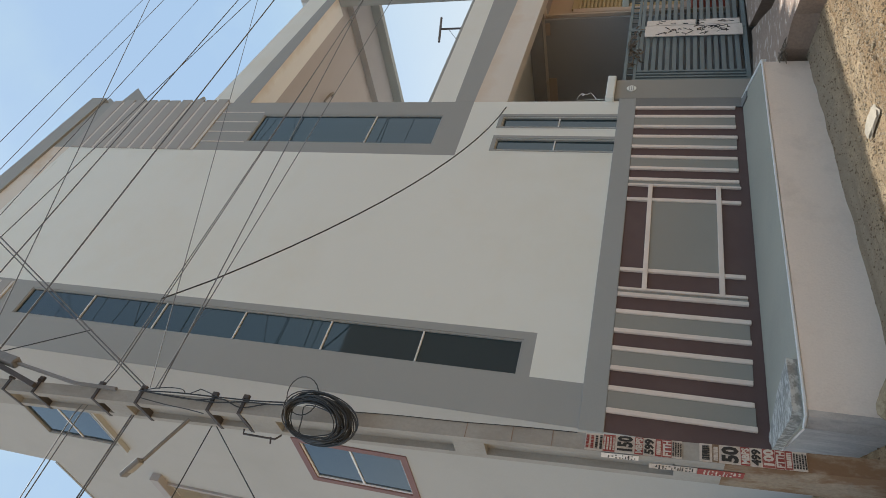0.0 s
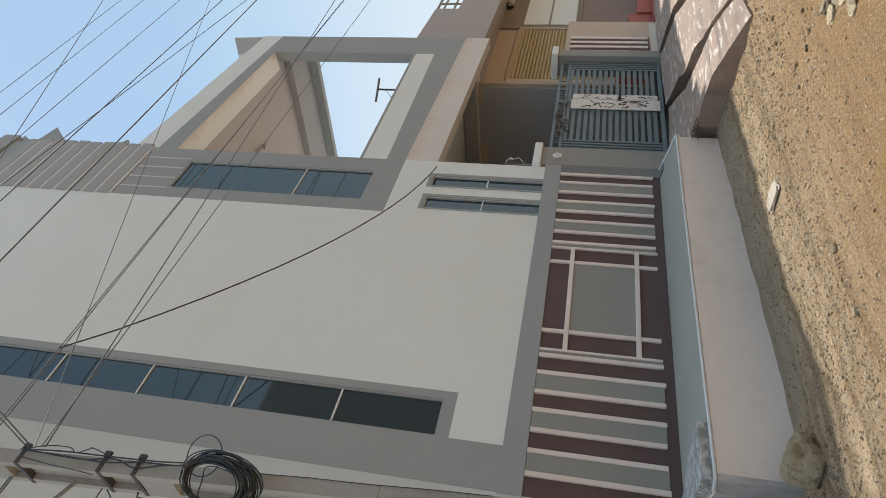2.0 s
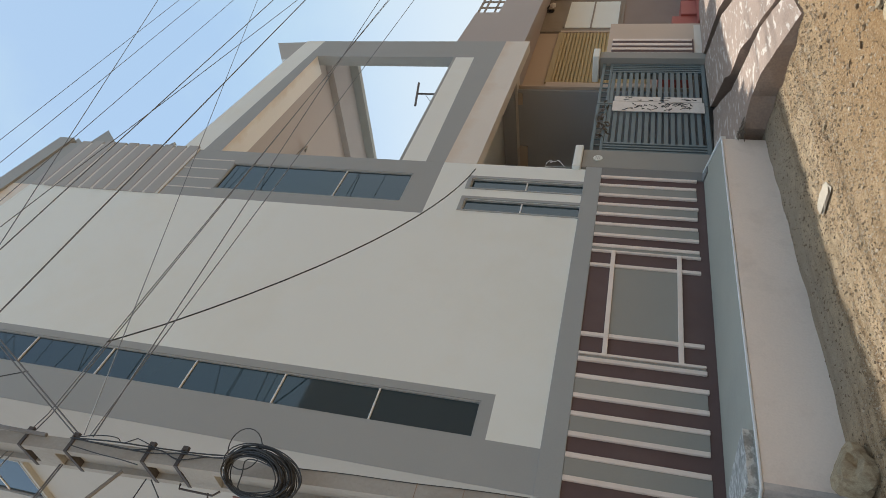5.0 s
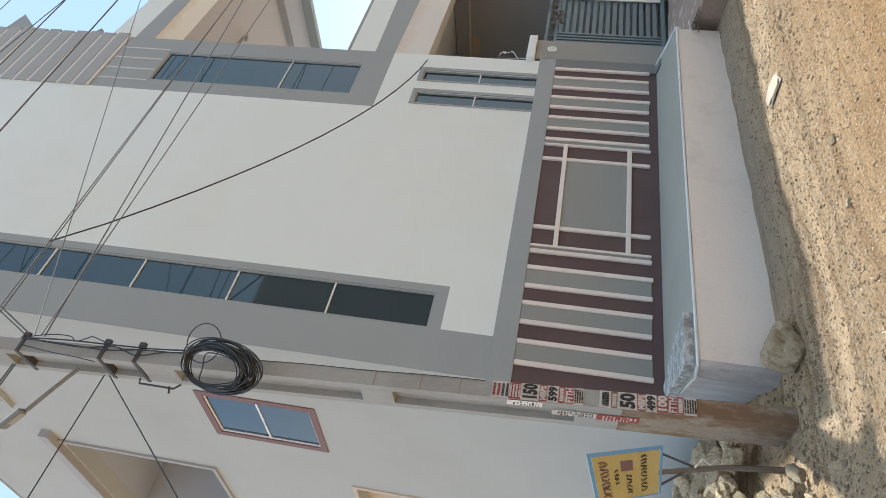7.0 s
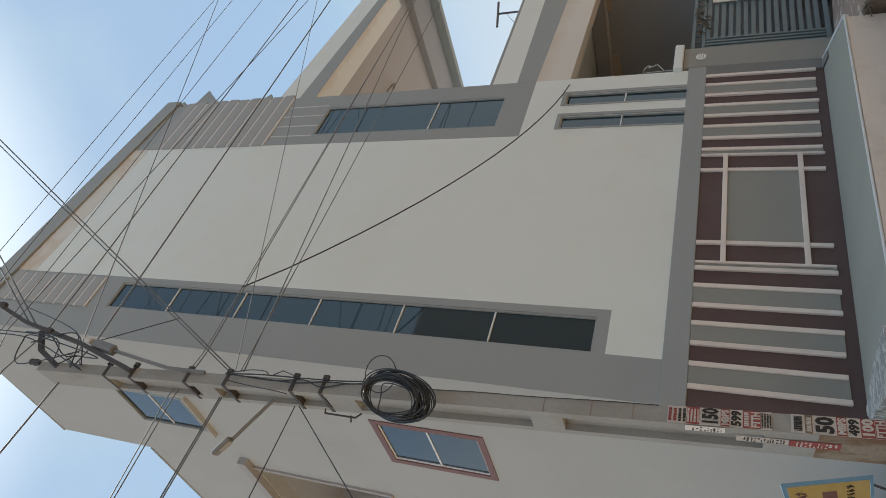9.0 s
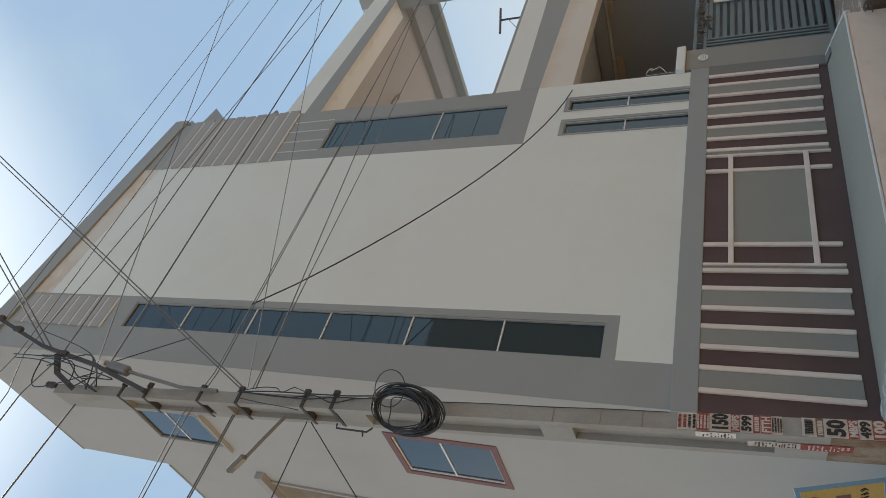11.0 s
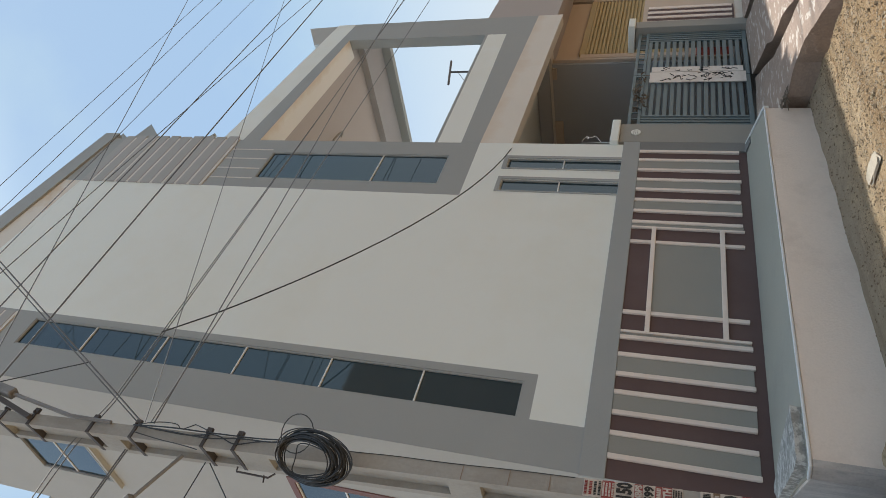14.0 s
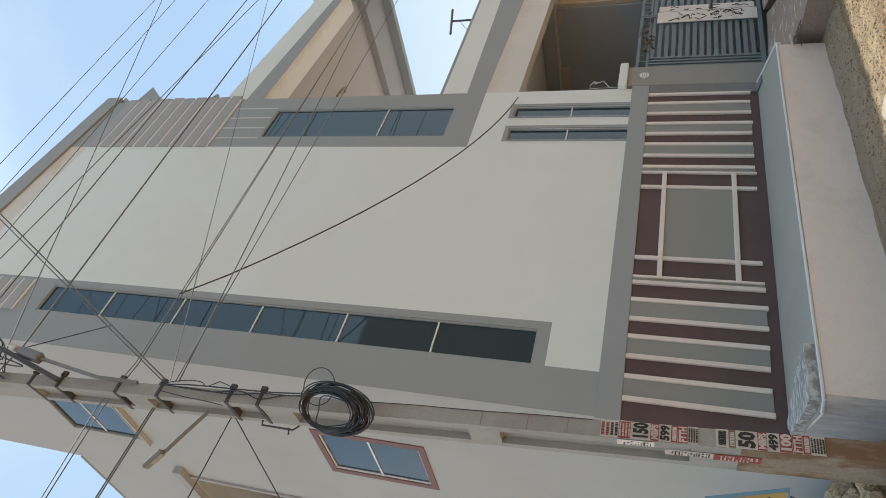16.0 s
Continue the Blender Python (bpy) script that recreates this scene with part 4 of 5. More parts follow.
tube([(18.0, 6.90, 4.02), (18.0, 6.90, 3.74)], [0.012, 0.03], 6, bm)
lampb = part("wall_lamp", bm, BLACK, nb, "black ornate wall lamp")
part("bulb", tube([(18.0, 6.76, 3.86), (18.0, 6.76, 3.77), (18.0, 6.76, 3.70)], [0.03, 0.075, 0.05], 8), BANNER, lampb)
part("window_frame", box(16.65, 21.6, 6.95, 6.995, 1.84, 3.95, 0.005), DULL, nb, "brown window wall")
for a, b, c, d in ((16.85, 18.68, 1.95, 3.35), (20.2, 21.5, 2.05, 2.95)):
    panel = part("window_panel", box(a, b, 6.93, 6.949, c, d, 0.004), WHITE, nb, "white curtained window")
    for k in (0.0, 0.5, 1.0):
        part("bar", box(a - 0.02, b + 0.02, 6.905, 6.929, c + (d - c) * k - 0.02, c + (d - c) * k + 0.02), DULL, panel)
for x in (18.9, 19.5):
    part("mullion", box(x, x + 0.35, 6.82, 6.949, 1.9, 3.95, 0.01), DARKWALL, nb, "grey window post")
part("window", box(20.6, 22.4, 6.95, 6.995, 0.45, 1.80, 0.004), DULL, nb, "shuttered brown window")
steps = thing("steps", (15.6, 5.7, 0), "red oxide cement steps of the neighbouring house", "steps")
for x0, x1, y0, z1 in ((13.5, 14.6, 6.0, 0.95), (14.61, 15.2, 6.0, 0.74), (15.21, 16.0, 5.95, 0.55), (16.01, 19.5, 5.9, 0.38), (14.3, 19.5, 5.45, 0.24)):
    part("step", box(x0, x1, y0, 6.98 if y0 > 5.5 else 5.88, 0.0, z1, 0.01), REDSTEP, steps)

# ---- antenna far behind ----
ant = thing("antenna", (16.9, 9.0, 4.0), "thin television antenna on a mast above a far roof", "antenna")
part("mast", tube([(16.9, 9.0, 3.6), (16.93, 9.0, 7.72)], 0.03), STEEL, ant)
part("boom", tube([(16.2, 9.0, 7.60), (17.62, 9.0, 7.90)], 0.035), STEEL, ant)
part("stay", tube([(16.92, 9.0, 7.5), (16.3, 9.0, 7.1)], 0.008), STEEL, ant)

# ---- house across the road ----
tagged(part("opposite_house", box(2.5, 15, -13.0, -6.0, 0, 10.6, 0.02), DULL), "plain dull brown house across the road", "house")


# ---- side wall: windows, recess ----
def side_box(u0, u1, d0, d1, z0, z1, bm=None):
    own = bm or bmesh.new()
    vs = [own.verts.new(side_place(u, z, d)) for u in (u0, u1) for d in (d0, d1) for z in (z0, z1)]
    for q in ((0, 1, 3, 2), (4, 6, 7, 5), (0, 4, 5, 1), (2, 3, 7, 6), (0, 2, 6, 4), (1, 5, 7, 3)):
        own.faces.new([vs[i] for i in q])
    return own


def side_window(name, u0, u1, z0, z1, frame, mat, label, bead=None):
    w = thing(name, side_place((u0 + u1) / 2, z0, 0), label, "window", kind="structure")
    bm = bmesh.new()
    for a, b, c, d in ((u0, u0 + frame, z0, z1), (u1 - frame, u1, z0, z1), (u0 + frame, u1 - frame, z0, z0 + frame), (u0 + frame, u1 - frame, z1 - frame, z1)):
        side_box(a, b, -0.012, 0.06, c, d, bm)
    part("window_frame", bm, mat, w, "painted surround")
    bm = bmesh.new()
    g = frame + 0.015
    for a, b, c, d in ((u0 + frame, u0 + g, z0 + frame, z1 - frame), (u1 - g, u1 - frame, z0 + frame, z1 - frame), (u0 + g, u1 - g, z0 + frame, z0 + g), (u0 + g, u1 - g, z1 - g, z1 - frame)):
        side_box(a, b, 0.004, 0.04, c, d, bm)
    part("bead", bm, bead or ALU, w, "thin aluminium bead")
    m = (z0 + z1) / 2
    part("pane", side_box(u0 + frame, u1 - frame, 0.016, 0.03, z0 + frame, m), GLASS, w)
    part("pane", side_box(u0 + frame, u1 - frame, 0.018, 0.032, m, z1 - frame), GLASS, w)
    part("glazing_bar", side_box(u0 + frame, u1 - frame, 0.006, 0.03, m - 0.010, m + 0.010), ALU, w)
    return w


side_window("window_5", 5.97, 6.865, 3.745, 5.085, 0.075, MAROON, "two pane tinted window with a red brown surround")
side_window("window_6", 6.19, 6.98, 8.0, 9.20, 0.02, GREY, "two pane tinted window high on the side wall", LAMPGREY)
sill = part("sunshade", side_box(6.12, 7.02, -0.06, 0.0, 7.85, 7.885), SIDE)
tagged(sill, "narrow beige ledge under the high side window", "ledge", kind="structure")
tagged(part("wall_recess", side_box(7.7, 10.6, 1.2, 1.3, 5.3, 7.9), RECESS), "cool grey plastered back of the side recess", "wall", kind="structure")
bm = side_box(7.71, 10.6, 0.232, 1.2, 7.63, 7.78)
side_box(7.71, 10.6, 0.232, 1.2, 5.31, 5.46, bm)
side_box(7.71, 7.86, 0.232, 1.2, 5.46, 7.63, bm)
side_box(10.4, 10.55, 0.232, 1.2, 5.46, 7.63, bm)
tagged(part("recess_lining", bm, RECESS), "plastered lining of the side recess", "wall", kind="structure")
tagged(part("sunshade", side_box(7.60, 10.6, -0.10, 0.0, 7.66, 7.80), RIM), "faded pinkish concrete sunshade over the side recess", "sunshade", kind="structure")
bm = bmesh.new()
for a, b, c, d in ((7.81, 7.86, 5.41, 7.66), (7.86, 10.4, 5.41, 5.46)):
    side_box(a, b, -0.03, 0.0, c, d, bm)
tagged(part("recess_trim", bm, RIM), "faded pinkish rim of the side recess", "trim", kind="structure")
tagged(part("wall_recess_column", side_box(8.55, 8.85, 0.5, 0.8, 5.46, 7.63), GREY), "grey column inside the side recess", "column", kind="structure")
tagged(part("wall_recess_low", side_box(7.5, 9.6, 0.232, 0.3, 1.8, 3.7), BEIGE), "beige plaster back of the lower side opening", "wall", kind="structure")
bm = bmesh.new()
for a, b, c, d in ((7.63, 7.68, 1.85, 3.59), (7.68, 9.4, 3.54, 3.59)):
    side_box(a, b, -0.02, 0.0, c, d, bm)
tagged(part("opening_trim", bm, BEIGE), "beige rim of the lower side opening", "trim", kind="structure")

# projections past the roof slats
def side_wedge(points, y0, y1):
    bm = bmesh.new()
    vs = [[bm.verts.new((x, y, z)) for x, z in points] for y in (y0, y1)]
    bm.faces.new(vs[0])
    bm.faces.new(vs[1][::-1])
    n = len(points)
    for k in range(n):
        bm.faces.new((vs[0][k], vs[1][k], vs[1][(k + 1) % n], vs[0][(k + 1) % n]))
    return bm


tagged(part("roof_spur", side_wedge([(7.362, 10.0), (7.685, 9.95), (8.045, 10.355), (7.60, 10.44), (7.61, 10.575), (7.745, 10.77), (7.362, 10.77)], 5.15, 5.38), GREY), "grey plaster spur projecting beside the roof slats", "spur", kind="structure")
spout = thing("rain_spout", (7.36, 5.12, 8.78), "short rain spout pipe below the roof slats", "pipe")
part("pipe", tube([(7.34, 5.12, 8.90), (7.67, 5.12, 8.71)], 0.035, 8), GREY, spout)


# ---- electric pole ----
pole = thing("electric_pole", (2.03, 3.92, 0), "weathered precast concrete electric pole with steel bands", "pole")


def pole_at(z):
    return Vector((2.035 - 0.0575 * z, 3.985 - 0.003 * z, z))


def pole_half(z):
    s = min(max(z / 7.35, 0), 1)
    return 0.062 - 0.016 * s, 0.148 - 0.022 * s


def pole_point(a, b, z):
    """A point of the shaft: a across its narrow face, b across its broad one, both from -1 to 1."""
    w, d = pole_half(z)
    return pole_at(z) + Vector((a * w, b * d, 0))


def pole_piece(a0, a1, b0, b1, z0, z1, bm, steps=1):
    rings = []
    for i in range(steps + 1):
        z = z0 + (z1 - z0) * i / steps
        rings.append([bm.verts.new(pole_point(a, b, z)) for a, b in ((a0, b0), (a1, b0), (a1, b1), (a0, b1))])
    for p, q in zip(rings, rings[1:]):
        for k in range(4):
            bm.faces.new((p[k], p[(k + 1) % 4], q[(k + 1) % 4], q[k]))
    bm.faces.new(rings[0][::-1])
    bm.faces.new(rings[-1])


bm = bmesh.new()
pole_piece(-0.12, 1, -1, 1, 1.02, 7.35, bm, 8)
pole_piece(-1, -0.115, -1, -0.55, 1.02, 7.35, bm, 8)
pole_piece(-1, -0.115, 0.62, 1, 1.02, 7.35, bm, 8)
for z0, z1 in ((1.02, 1.3), (2.50, 2.72), (4.05, 4.3), (5.35, 5.55), (6.5, 7.35)):
    pole_piece(-1, -0.115, -0.55, 0.62, z0, z1, bm)
part("shaft", bm, POLE, pole)
bm = bmesh.new()
pole_piece(-1.02, 1.02, -1.01, 1.01, -0.3, 1.021, bm, 3)
part("foot", bm, RUSTY, pole, "rust and paint stained foot")
for k, z in enumerate((6.516, 6.216, 5.622, 5.222, 4.586, 4.321)):
    bm = bmesh.new()
    pole_piece(-1.08, 1.08, -1.06, 1.06, z - 0.014, z + 0.014, bm)
    w, d = pole_half(z)
    c = pole_at(z)
    box(c.x + w * 1.05, c.x + w + 0.05, c.y - d * 1.1, c.y - d * 0.9, z - 0.025, z + 0.025, 0.003, bm)
    tube([(c.x + w + 0.01, c.y - d - 0.03, z), (c.x + w + 0.01, c.y - d + 0.06, z)], 0.008, 6, bm)
    part("band", bm, STEEL, pole, "dark steel clamp band")
part("cross_arm", tube([(1.67, 3.79, 6.19), (1.85, 3.76, 6.935), (1.99, 3.75, 7.80), (2.39, 3.75, 9.20)], 0.027, 4), STEEL, pole, "slanting rusty steel extension arm")
part("brace", tube([(1.62, 3.86, 7.10), (1.76, 3.82, 7.45), (1.93, 3.77, 7.55)], 0.03, 4), STEEL, pole)
ins = [(2.40, 3.75, 9.22), (2.27, 3.72, 8.72), (2.15, 3.72, 8.30), (1.93, 3.74, 7.42), (1.64, 3.84, 7.42)]
for p in ins:
    c = Vector(p)
    part("insulator", tube([c + Vector((0, 0, -0.05)), c + Vector((0, 0, 0.0)), c + Vector((0, 0, 0.02)), c + Vector((0, 0, 0.06))], [0.022, 0.036, 0.026, 0.033], 8), BATTEN if p[2] < 7.3 else STEEL, pole)
bracket = part("bracket", tube([(1.715, 4.05, 4.36), (1.68, 4.05, 4.35), (1.68, 4.05, 4.08), (1.72, 4.05, 4.04)], 0.008, 5), STEEL, pole, "bent steel rod bracket")
part("rod", tube([(1.69, 4.05, 4.12), (1.64, 4.05, 4.10)], 0.007, 5), STEEL, bracket)

# lamps on the pole
lamp = thing("street_lamp", (1.79, 3.80, 5.5), "old street lamp on a short arm strapped to the pole", "lamp", "street lamps")
part("arm", tube([(1.765, 3.82, 5.45), (1.745, 3.79, 5.83), (1.835, 3.78, 6.52)], 0.016, 6), LAMPGREY, lamp)
part("head", box(-0.04, 0.04, -0.04, 0.04, 0.0, 0.28, 0.012, None, Matrix.Translation((1.83, 3.775, 6.50)) @ Euler((0.05, 0.14, 0.3)).to_matrix().to_4x4()), LAMPGREY, lamp, "faded box shaped lamp head")
part("bulb", tube([(1.885, 3.765, 6.82), (1.915, 3.76, 6.94)], [0.03, 0.015], 8), PAPER, lamp)
lamp2 = thing("street_lamp", (1.62, 3.96, 4.85), "grey street lamp on a thin arm beside the pole", "lamp", "street lamps")
part("arm", tube([(1.70, 4.0, 4.82), (1.50, 4.0, 4.925), (1.33, 4.0, 5.01)], 0.016, 6), LAMPGREY, lamp2)
hd = Matrix.Translation((1.285, 4.0, 5.055)) @ Euler((0, 0, math.atan2(0.07, -0.2))).to_matrix().to_4x4() @ Matrix.Rotation(radians(-40), 4, "Y")
part("head", box(-0.06, 0.12, -0.035, 0.035, -0.02, 0.022, 0.010, None, hd), LAMPGREY, lamp2, "flat grey lamp head")
part("lens", box(-0.05, 0.06, -0.028, 0.028, -0.027, -0.0205, 0.003, None, hd), POLE, lamp2, "pale diffuser")

# coil of spare cable
coil = thing("cable_coil", (1.70, 3.67, 3.5), "coil of black fibre cable hung on the pole", "cable")
rnd = random.Random(3)
across = Vector((0.90, -0.43, 0))
toward = Vector((-0.43, -0.90, 0))
for k in range(38):
    s = ((k + rnd.random()) / 38) ** 1.15
    ra, rb = 0.118 + 0.050 * s + rnd.uniform(-0.011, 0.011), 0.184 + 0.086 * s + rnd.uniform(-0.011, 0.011)
    dp = rnd.uniform(0.0, 0.06)
    ph = rnd.uniform(0, 6.28)
    pts = []
    for i in range(33):
        a = 2 * math.pi * i / 32
        wob = 1 + 0.025 * math.sin(3 * a + ph)
        side_way = ra * wob * math.cos(a)
        pts.append(Vector((1.695, 3.67, 3.632 - 0.054 * s)) + across * (0.022 * s + side_way) + Vector((0, 0, rb * wob * math.sin(a) + 0.22 * side_way)) + toward * (dp + 0.02 * math.sin(2 * a + ph)))
    part("loop", tube(pts, 0.0043, 5, None, False), CABLE, coil)
part("loop", tube([Vector((1.70, 3.65, 3.74)) + across * (0.14 + 0.13 * math.cos(a)) + Vector((0, 0, 0.12 * math.sin(a))) for a in [0.3 * i for i in range(22)]], 0.004, 5, None, False), CABLE, coil)
part("loop", tube([Vector((1.695, 3.63, 3.60)) + across * (0.10 * math.cos(a) - 0.02) + Vector((0, 0, 0.15 * math.sin(a) + 0.05 * math.cos(2 * a))) for a in [0.3 * i for i in range(22)]], 0.0045, 5, None, False), CABLE, coil)


def loose_cable(points, r=0.006, label="loose black service cable tied along the pole"):
    ob = thing("cable", points[0], label, "cable", "pole cables")
    out = []
    pts = [Vector(p) for p in points]
    for i in range(len(pts) - 1):
        p0, p1, p2, p3 = pts[max(i - 1, 0)], pts[i], pts[i + 1], pts[min(i + 2, len(pts) - 1)]
        for k in range(6):
            t = k / 6
            out.append(0.5 * ((2 * p1) + (p2 - p0) * t + (2 * p0 - 5 * p1 + 4 * p2 - p3) * t * t + (3 * p1 - p0 - 3 * p2 + p3) * t * t * t))
    out.append(pts[-1])
    part("strand", tube(out, r, 5), CABLE, ob)


def pf(a, out, z):
    w, d = pole_half(z)
    return pole_at(z) + Vector((a * w, -d - out, 0))


loose_cable([pf(0.9, 0.02, 5.22), pf(0.5, 0.03, 4.95), pf(0.1, 0.03, 4.55), pf(0.6, 0.03, 4.3), pf(0.5, 0.04, 4.05), pf(0.7, 0.06, 3.92)], 0.0055)
loose_cable([pf(0.9, 0.02, 5.24), pf(0.95, 0.04, 4.9), pf(0.95, 0.03, 4.54), pf(0.9, 0.03, 4.2), pf(0.9, 0.05, 3.95)], 0.0055)
loose_cable([pf(0.8, 0.03, 5.20), pf(0.3, 0.02, 4.75), pf(0.7, 0.03, 4.5), pf(-0.2, 0.02, 4.32), pf(0.5, 0.03, 4.12), pf(0.4, 0.06, 3.9)], 0.005)
loose_cable([pf(1.1, 0.02, 5.2), pf(1.6, 0.04, 5.02), pf(1.5, 0.05, 4.86), pf(1.05, 0.03, 4.82)], 0.004)
loose_cable([pf(1.1, 0.02, 4.8), pf(1.8, 0.03, 4.72), pf(1.9, 0.03, 4.70), pf(1.1, 0.02, 4.55)], 0.004)
loose_cable([pf(-0.2, 0.02, 5.2), pf(-0.9, 0.02, 4.95), pf(-1.5, 0.04, 4.72), pf(-1.8, 0.03, 4.58)], 0.004)
for k in range(7):
    loose_cable([(1.72 + rnd.uniform(-0.03, 0.05), 3.84, 7.0 + rnd.uniform(-0.1, 0.15)), (1.60 + rnd.uniform(-0.1, 0.2), 3.78, 6.85 + rnd.uniform(-0.2, 0.3)), (1.75 + rnd.uniform(-0.2, 0.3), 3.74, 7.25 + rnd.uniform(-0.2, 0.4)), (2.0 + rnd.uniform(-0.25, 0.2), 3.72, 7.7 + rnd.uniform(-0.3, 0.5))], 0.006, "loose jumper wire at the head of the pole")


# ---- overhead wires ----
def wire(a, b, r, sag, label, group="overhead wires", mat=None):
    ob = thing("overhead_wire", a, label, "wire", group)
    part("strand", tube(curve_wire((a, b), sag), r, 5), mat or WIRE, ob)


for zp, rise, zm, zl, r in ((9.683, 0.0873, 9.84, 10.26, 0.006),
                            (9.235, 0.0823, 9.43, 9.40, 0.006),
                            (8.599, 0.0655, 8.70, 9.06, 0.006),
                            (8.505, -0.0799, 8.30, 7.63, 0.007),
                            (7.927, 0.0412, 8.10, 8.35, 0.009),
                            (7.170, 0.0478, 7.26, 8.39, 0.011),
                            (5.824, 0.0063, 5.92, 5.41, 0.006),
                            (5.790, 0.0125, 5.86, 5.62, 0.006)):
    # zp: height at the pole, zm: just past it, zl: at the far end on that side
    line = thing("overhead_wire", (2.05, 4.05, zp), "long overhead power line wire along the road", "wire", "overhead wires")
    part("strand", tube([(-9.0, 4.05, zl), (1.6, 4.05, zm), (2.05, 4.05, zp), (24.0, 4.05, zp + rise * 21.95)], r * 0.82, 5), WIRE, line)
for zp, rise, r in ((5.417, 0.353, 0.0045), (5.298, 0.0857, 0.006), (5.323, 0.0087, 0.005)):
    wire((1.93, 4.05, zp - 0.12 * rise), (22.0, 4.05, zp + 19.95 * rise), r, 0.0, "thin communication cable from the pole along the road")
wire((1.9, 4.05, 7.29), (20.0, 4.05, 7.348 + 17.95 * 0.3954), 0.006, 0.0, "thin overhead wire rising along the road")
for z in (5.38, 5.36):
    wire((1.86, 4.05, z), (-9.0, 4.05, z + 0.40), 0.006, 0.0, "thin communication cable from the pole along the road")
for dz, r in ((0.0, 0.006), (0.05, 0.005)):
    wire((1.82, 3.84, 5.20 + dz), (5.86, -0.25, 13.38 + dz * 3), r, 0.0, "thin cable from the pole across the road")
for dz in (0.0, 0.09):
    wire((2.0, 3.76, 7.70 + dz), (6.10, 1.22, 13.20 + dz * 2.4), 0.008, 0.0, "overhead wire from the pole head across the road")
wire((1.93, 3.80, 6.78), (2.34, 3.95, 6.22), 0.005, 0.0, "short wire from the street lamp", mat=CABLE)
service = [(2.82, 4.05, 5.835)]
for k in range(1, 15):
    s = k / 14
    service.append((2.82 + 4.34 * s, 4.05 + 0.90 * s, 5.80 - 2.33 * s - 0.50 * 4 * s * (1 - s)))
sw = thing("service_cable", service[0], "black sagging service cable from the pole to the house", "cable")
part("strand", tube(service, 0.0075, 6), CABLE, sw)
wire((1.70, 4.05, 4.64), (-0.6, 4.05, 4.71), 0.0045, 0.0, "thin service wire leaving the pole bracket", mat=CABLE)
wire((1.70, 4.05, 4.60), (-0.6, 4.05, 1.75), 0.0045, 0.0, "thin service wire leaving the pole bracket", mat=CABLE)


# ---- posters on the pole ----
def letters(body, size):
    """The mesh of a word in the built-in font, centred on the origin."""
    cu = bpy.data.curves.new("word", "FONT")
    cu.body, cu.size, cu.align_x, cu.align_y = body, size, "CENTER", "CENTER"
    cu.resolution_u, cu.offset = 2, 0.05
    ob = new("word", cu)
    me = bpy.data.meshes.new_from_object(ob.evaluated_get(bpy.context.evaluated_depsgraph_get()))
    bpy.data.objects.remove(ob)
    bpy.data.curves.remove(cu)
    return me


def on_pole(a, z, out):
    w, d = pole_half(z)
    return pole_at(z) + Vector((a * w, -d * 1.01 - out, 0))


def pole_sheet(a0, a1, z0, z1, out, bm=None):
    bm = bm or bmesh.new()
    vs = [[bm.verts.new(on_pole(a, z, o)) for a, z in ((a0, z0), (a1, z0), (a1, z1), (a0, z1))] for o in (out, out - 0.0015)]
    bm.faces.new(vs[0])
    bm.faces.new(vs[1][::-1])
    for k in range(4):
        bm.faces.new((vs[0][k], vs[1][k], vs[1][(k + 1) % 4], vs[0][(k + 1) % 4]))
    return bm


def pole_word(parent, body, z, height, width, mat, out):
    me = letters(body, 1.0)
    xs = [v.co.x for v in me.vertices]
    ys = [v.co.y for v in me.vertices]
    sx, sy = width * 2 / (max(xs) - min(xs)), height / (max(ys) - min(ys))
    my = (max(ys) + min(ys)) / 2
    for v in me.vertices:
        v.co = on_pole(v.co.x * sx, z + (v.co.y - my) * sy, out)
    me.materials.clear()
    me.materials.append(mat)
    part("lettering", me, mat, parent)


def poster(z1, z0, rows, label):
    """rows: (share of the height, ground colour, word or number of bars, word colour)."""
    p = thing("poster", on_pole(0, z0, 0.004), label, "poster", "posters on the pole")
    part("sheet", pole_sheet(-0.99, 0.99, z0, z1, 0.004), PAPER, p)
    z = z1
    for share, ground_mat, word, ink in rows:
        h = (z1 - z0) * share
        if ground_mat is not PAPER:
            part("print", pole_sheet(-0.97, 0.97, z - h + 0.002, z - 0.001, 0.006), ground_mat, p)
        if isinstance(word, str):
            pole_word(p, word, z - h / 2, h * 0.84, 0.86, ink, 0.0082)
        else:
            for k in range(word):
                zz = z - h * (k + 0.5) / word
                bm = bmesh.new()
                a = -0.78
                while a < 0.72:
                    b = a + rnd.uniform(0.05, 0.22)
                    pole_sheet(a, min(b, 0.78), zz - h / word * 0.3, zz + h / word * 0.3, 0.0082, bm)
                    a = b + rnd.uniform(0.03, 0.07)
                tagged(part("print_bar", bm, ink, p), kind="stuff")
        z -= h


poster(1.845, 1.265, [(0.10, PAPER, 2, RED), (0.09, PAPER, 2, BLACK), (0.13, RED, 4, PAPER), (0.20, PAPER, "150", BLACK), (0.09, RED, "MBPS", PAPER), (0.12, PAPER, "599", BLACK), (0.07, RED, 1, PAPER), (0.10, RED, "FTTH", PAPER), (0.10, PAPER, 4, BLACK)],
       "red and white internet poster with a large 150")
poster(1.165, 0.575, [(0.12, PAPER, 1, BLACK), (0.07, RUSTY, 1, PAPER), (0.20, PAPER, "50", BLACK), (0.09, RED, "MBPS", PAPER), (0.11, PAPER, "499", BLACK), (0.12, RED, "100", PAPER), (0.09, RED, "FTTH", PAPER), (0.07, RED, 1, PAPER), (0.13, PAPER, 5, BLACK)],
       "red and white internet poster with a large 50")


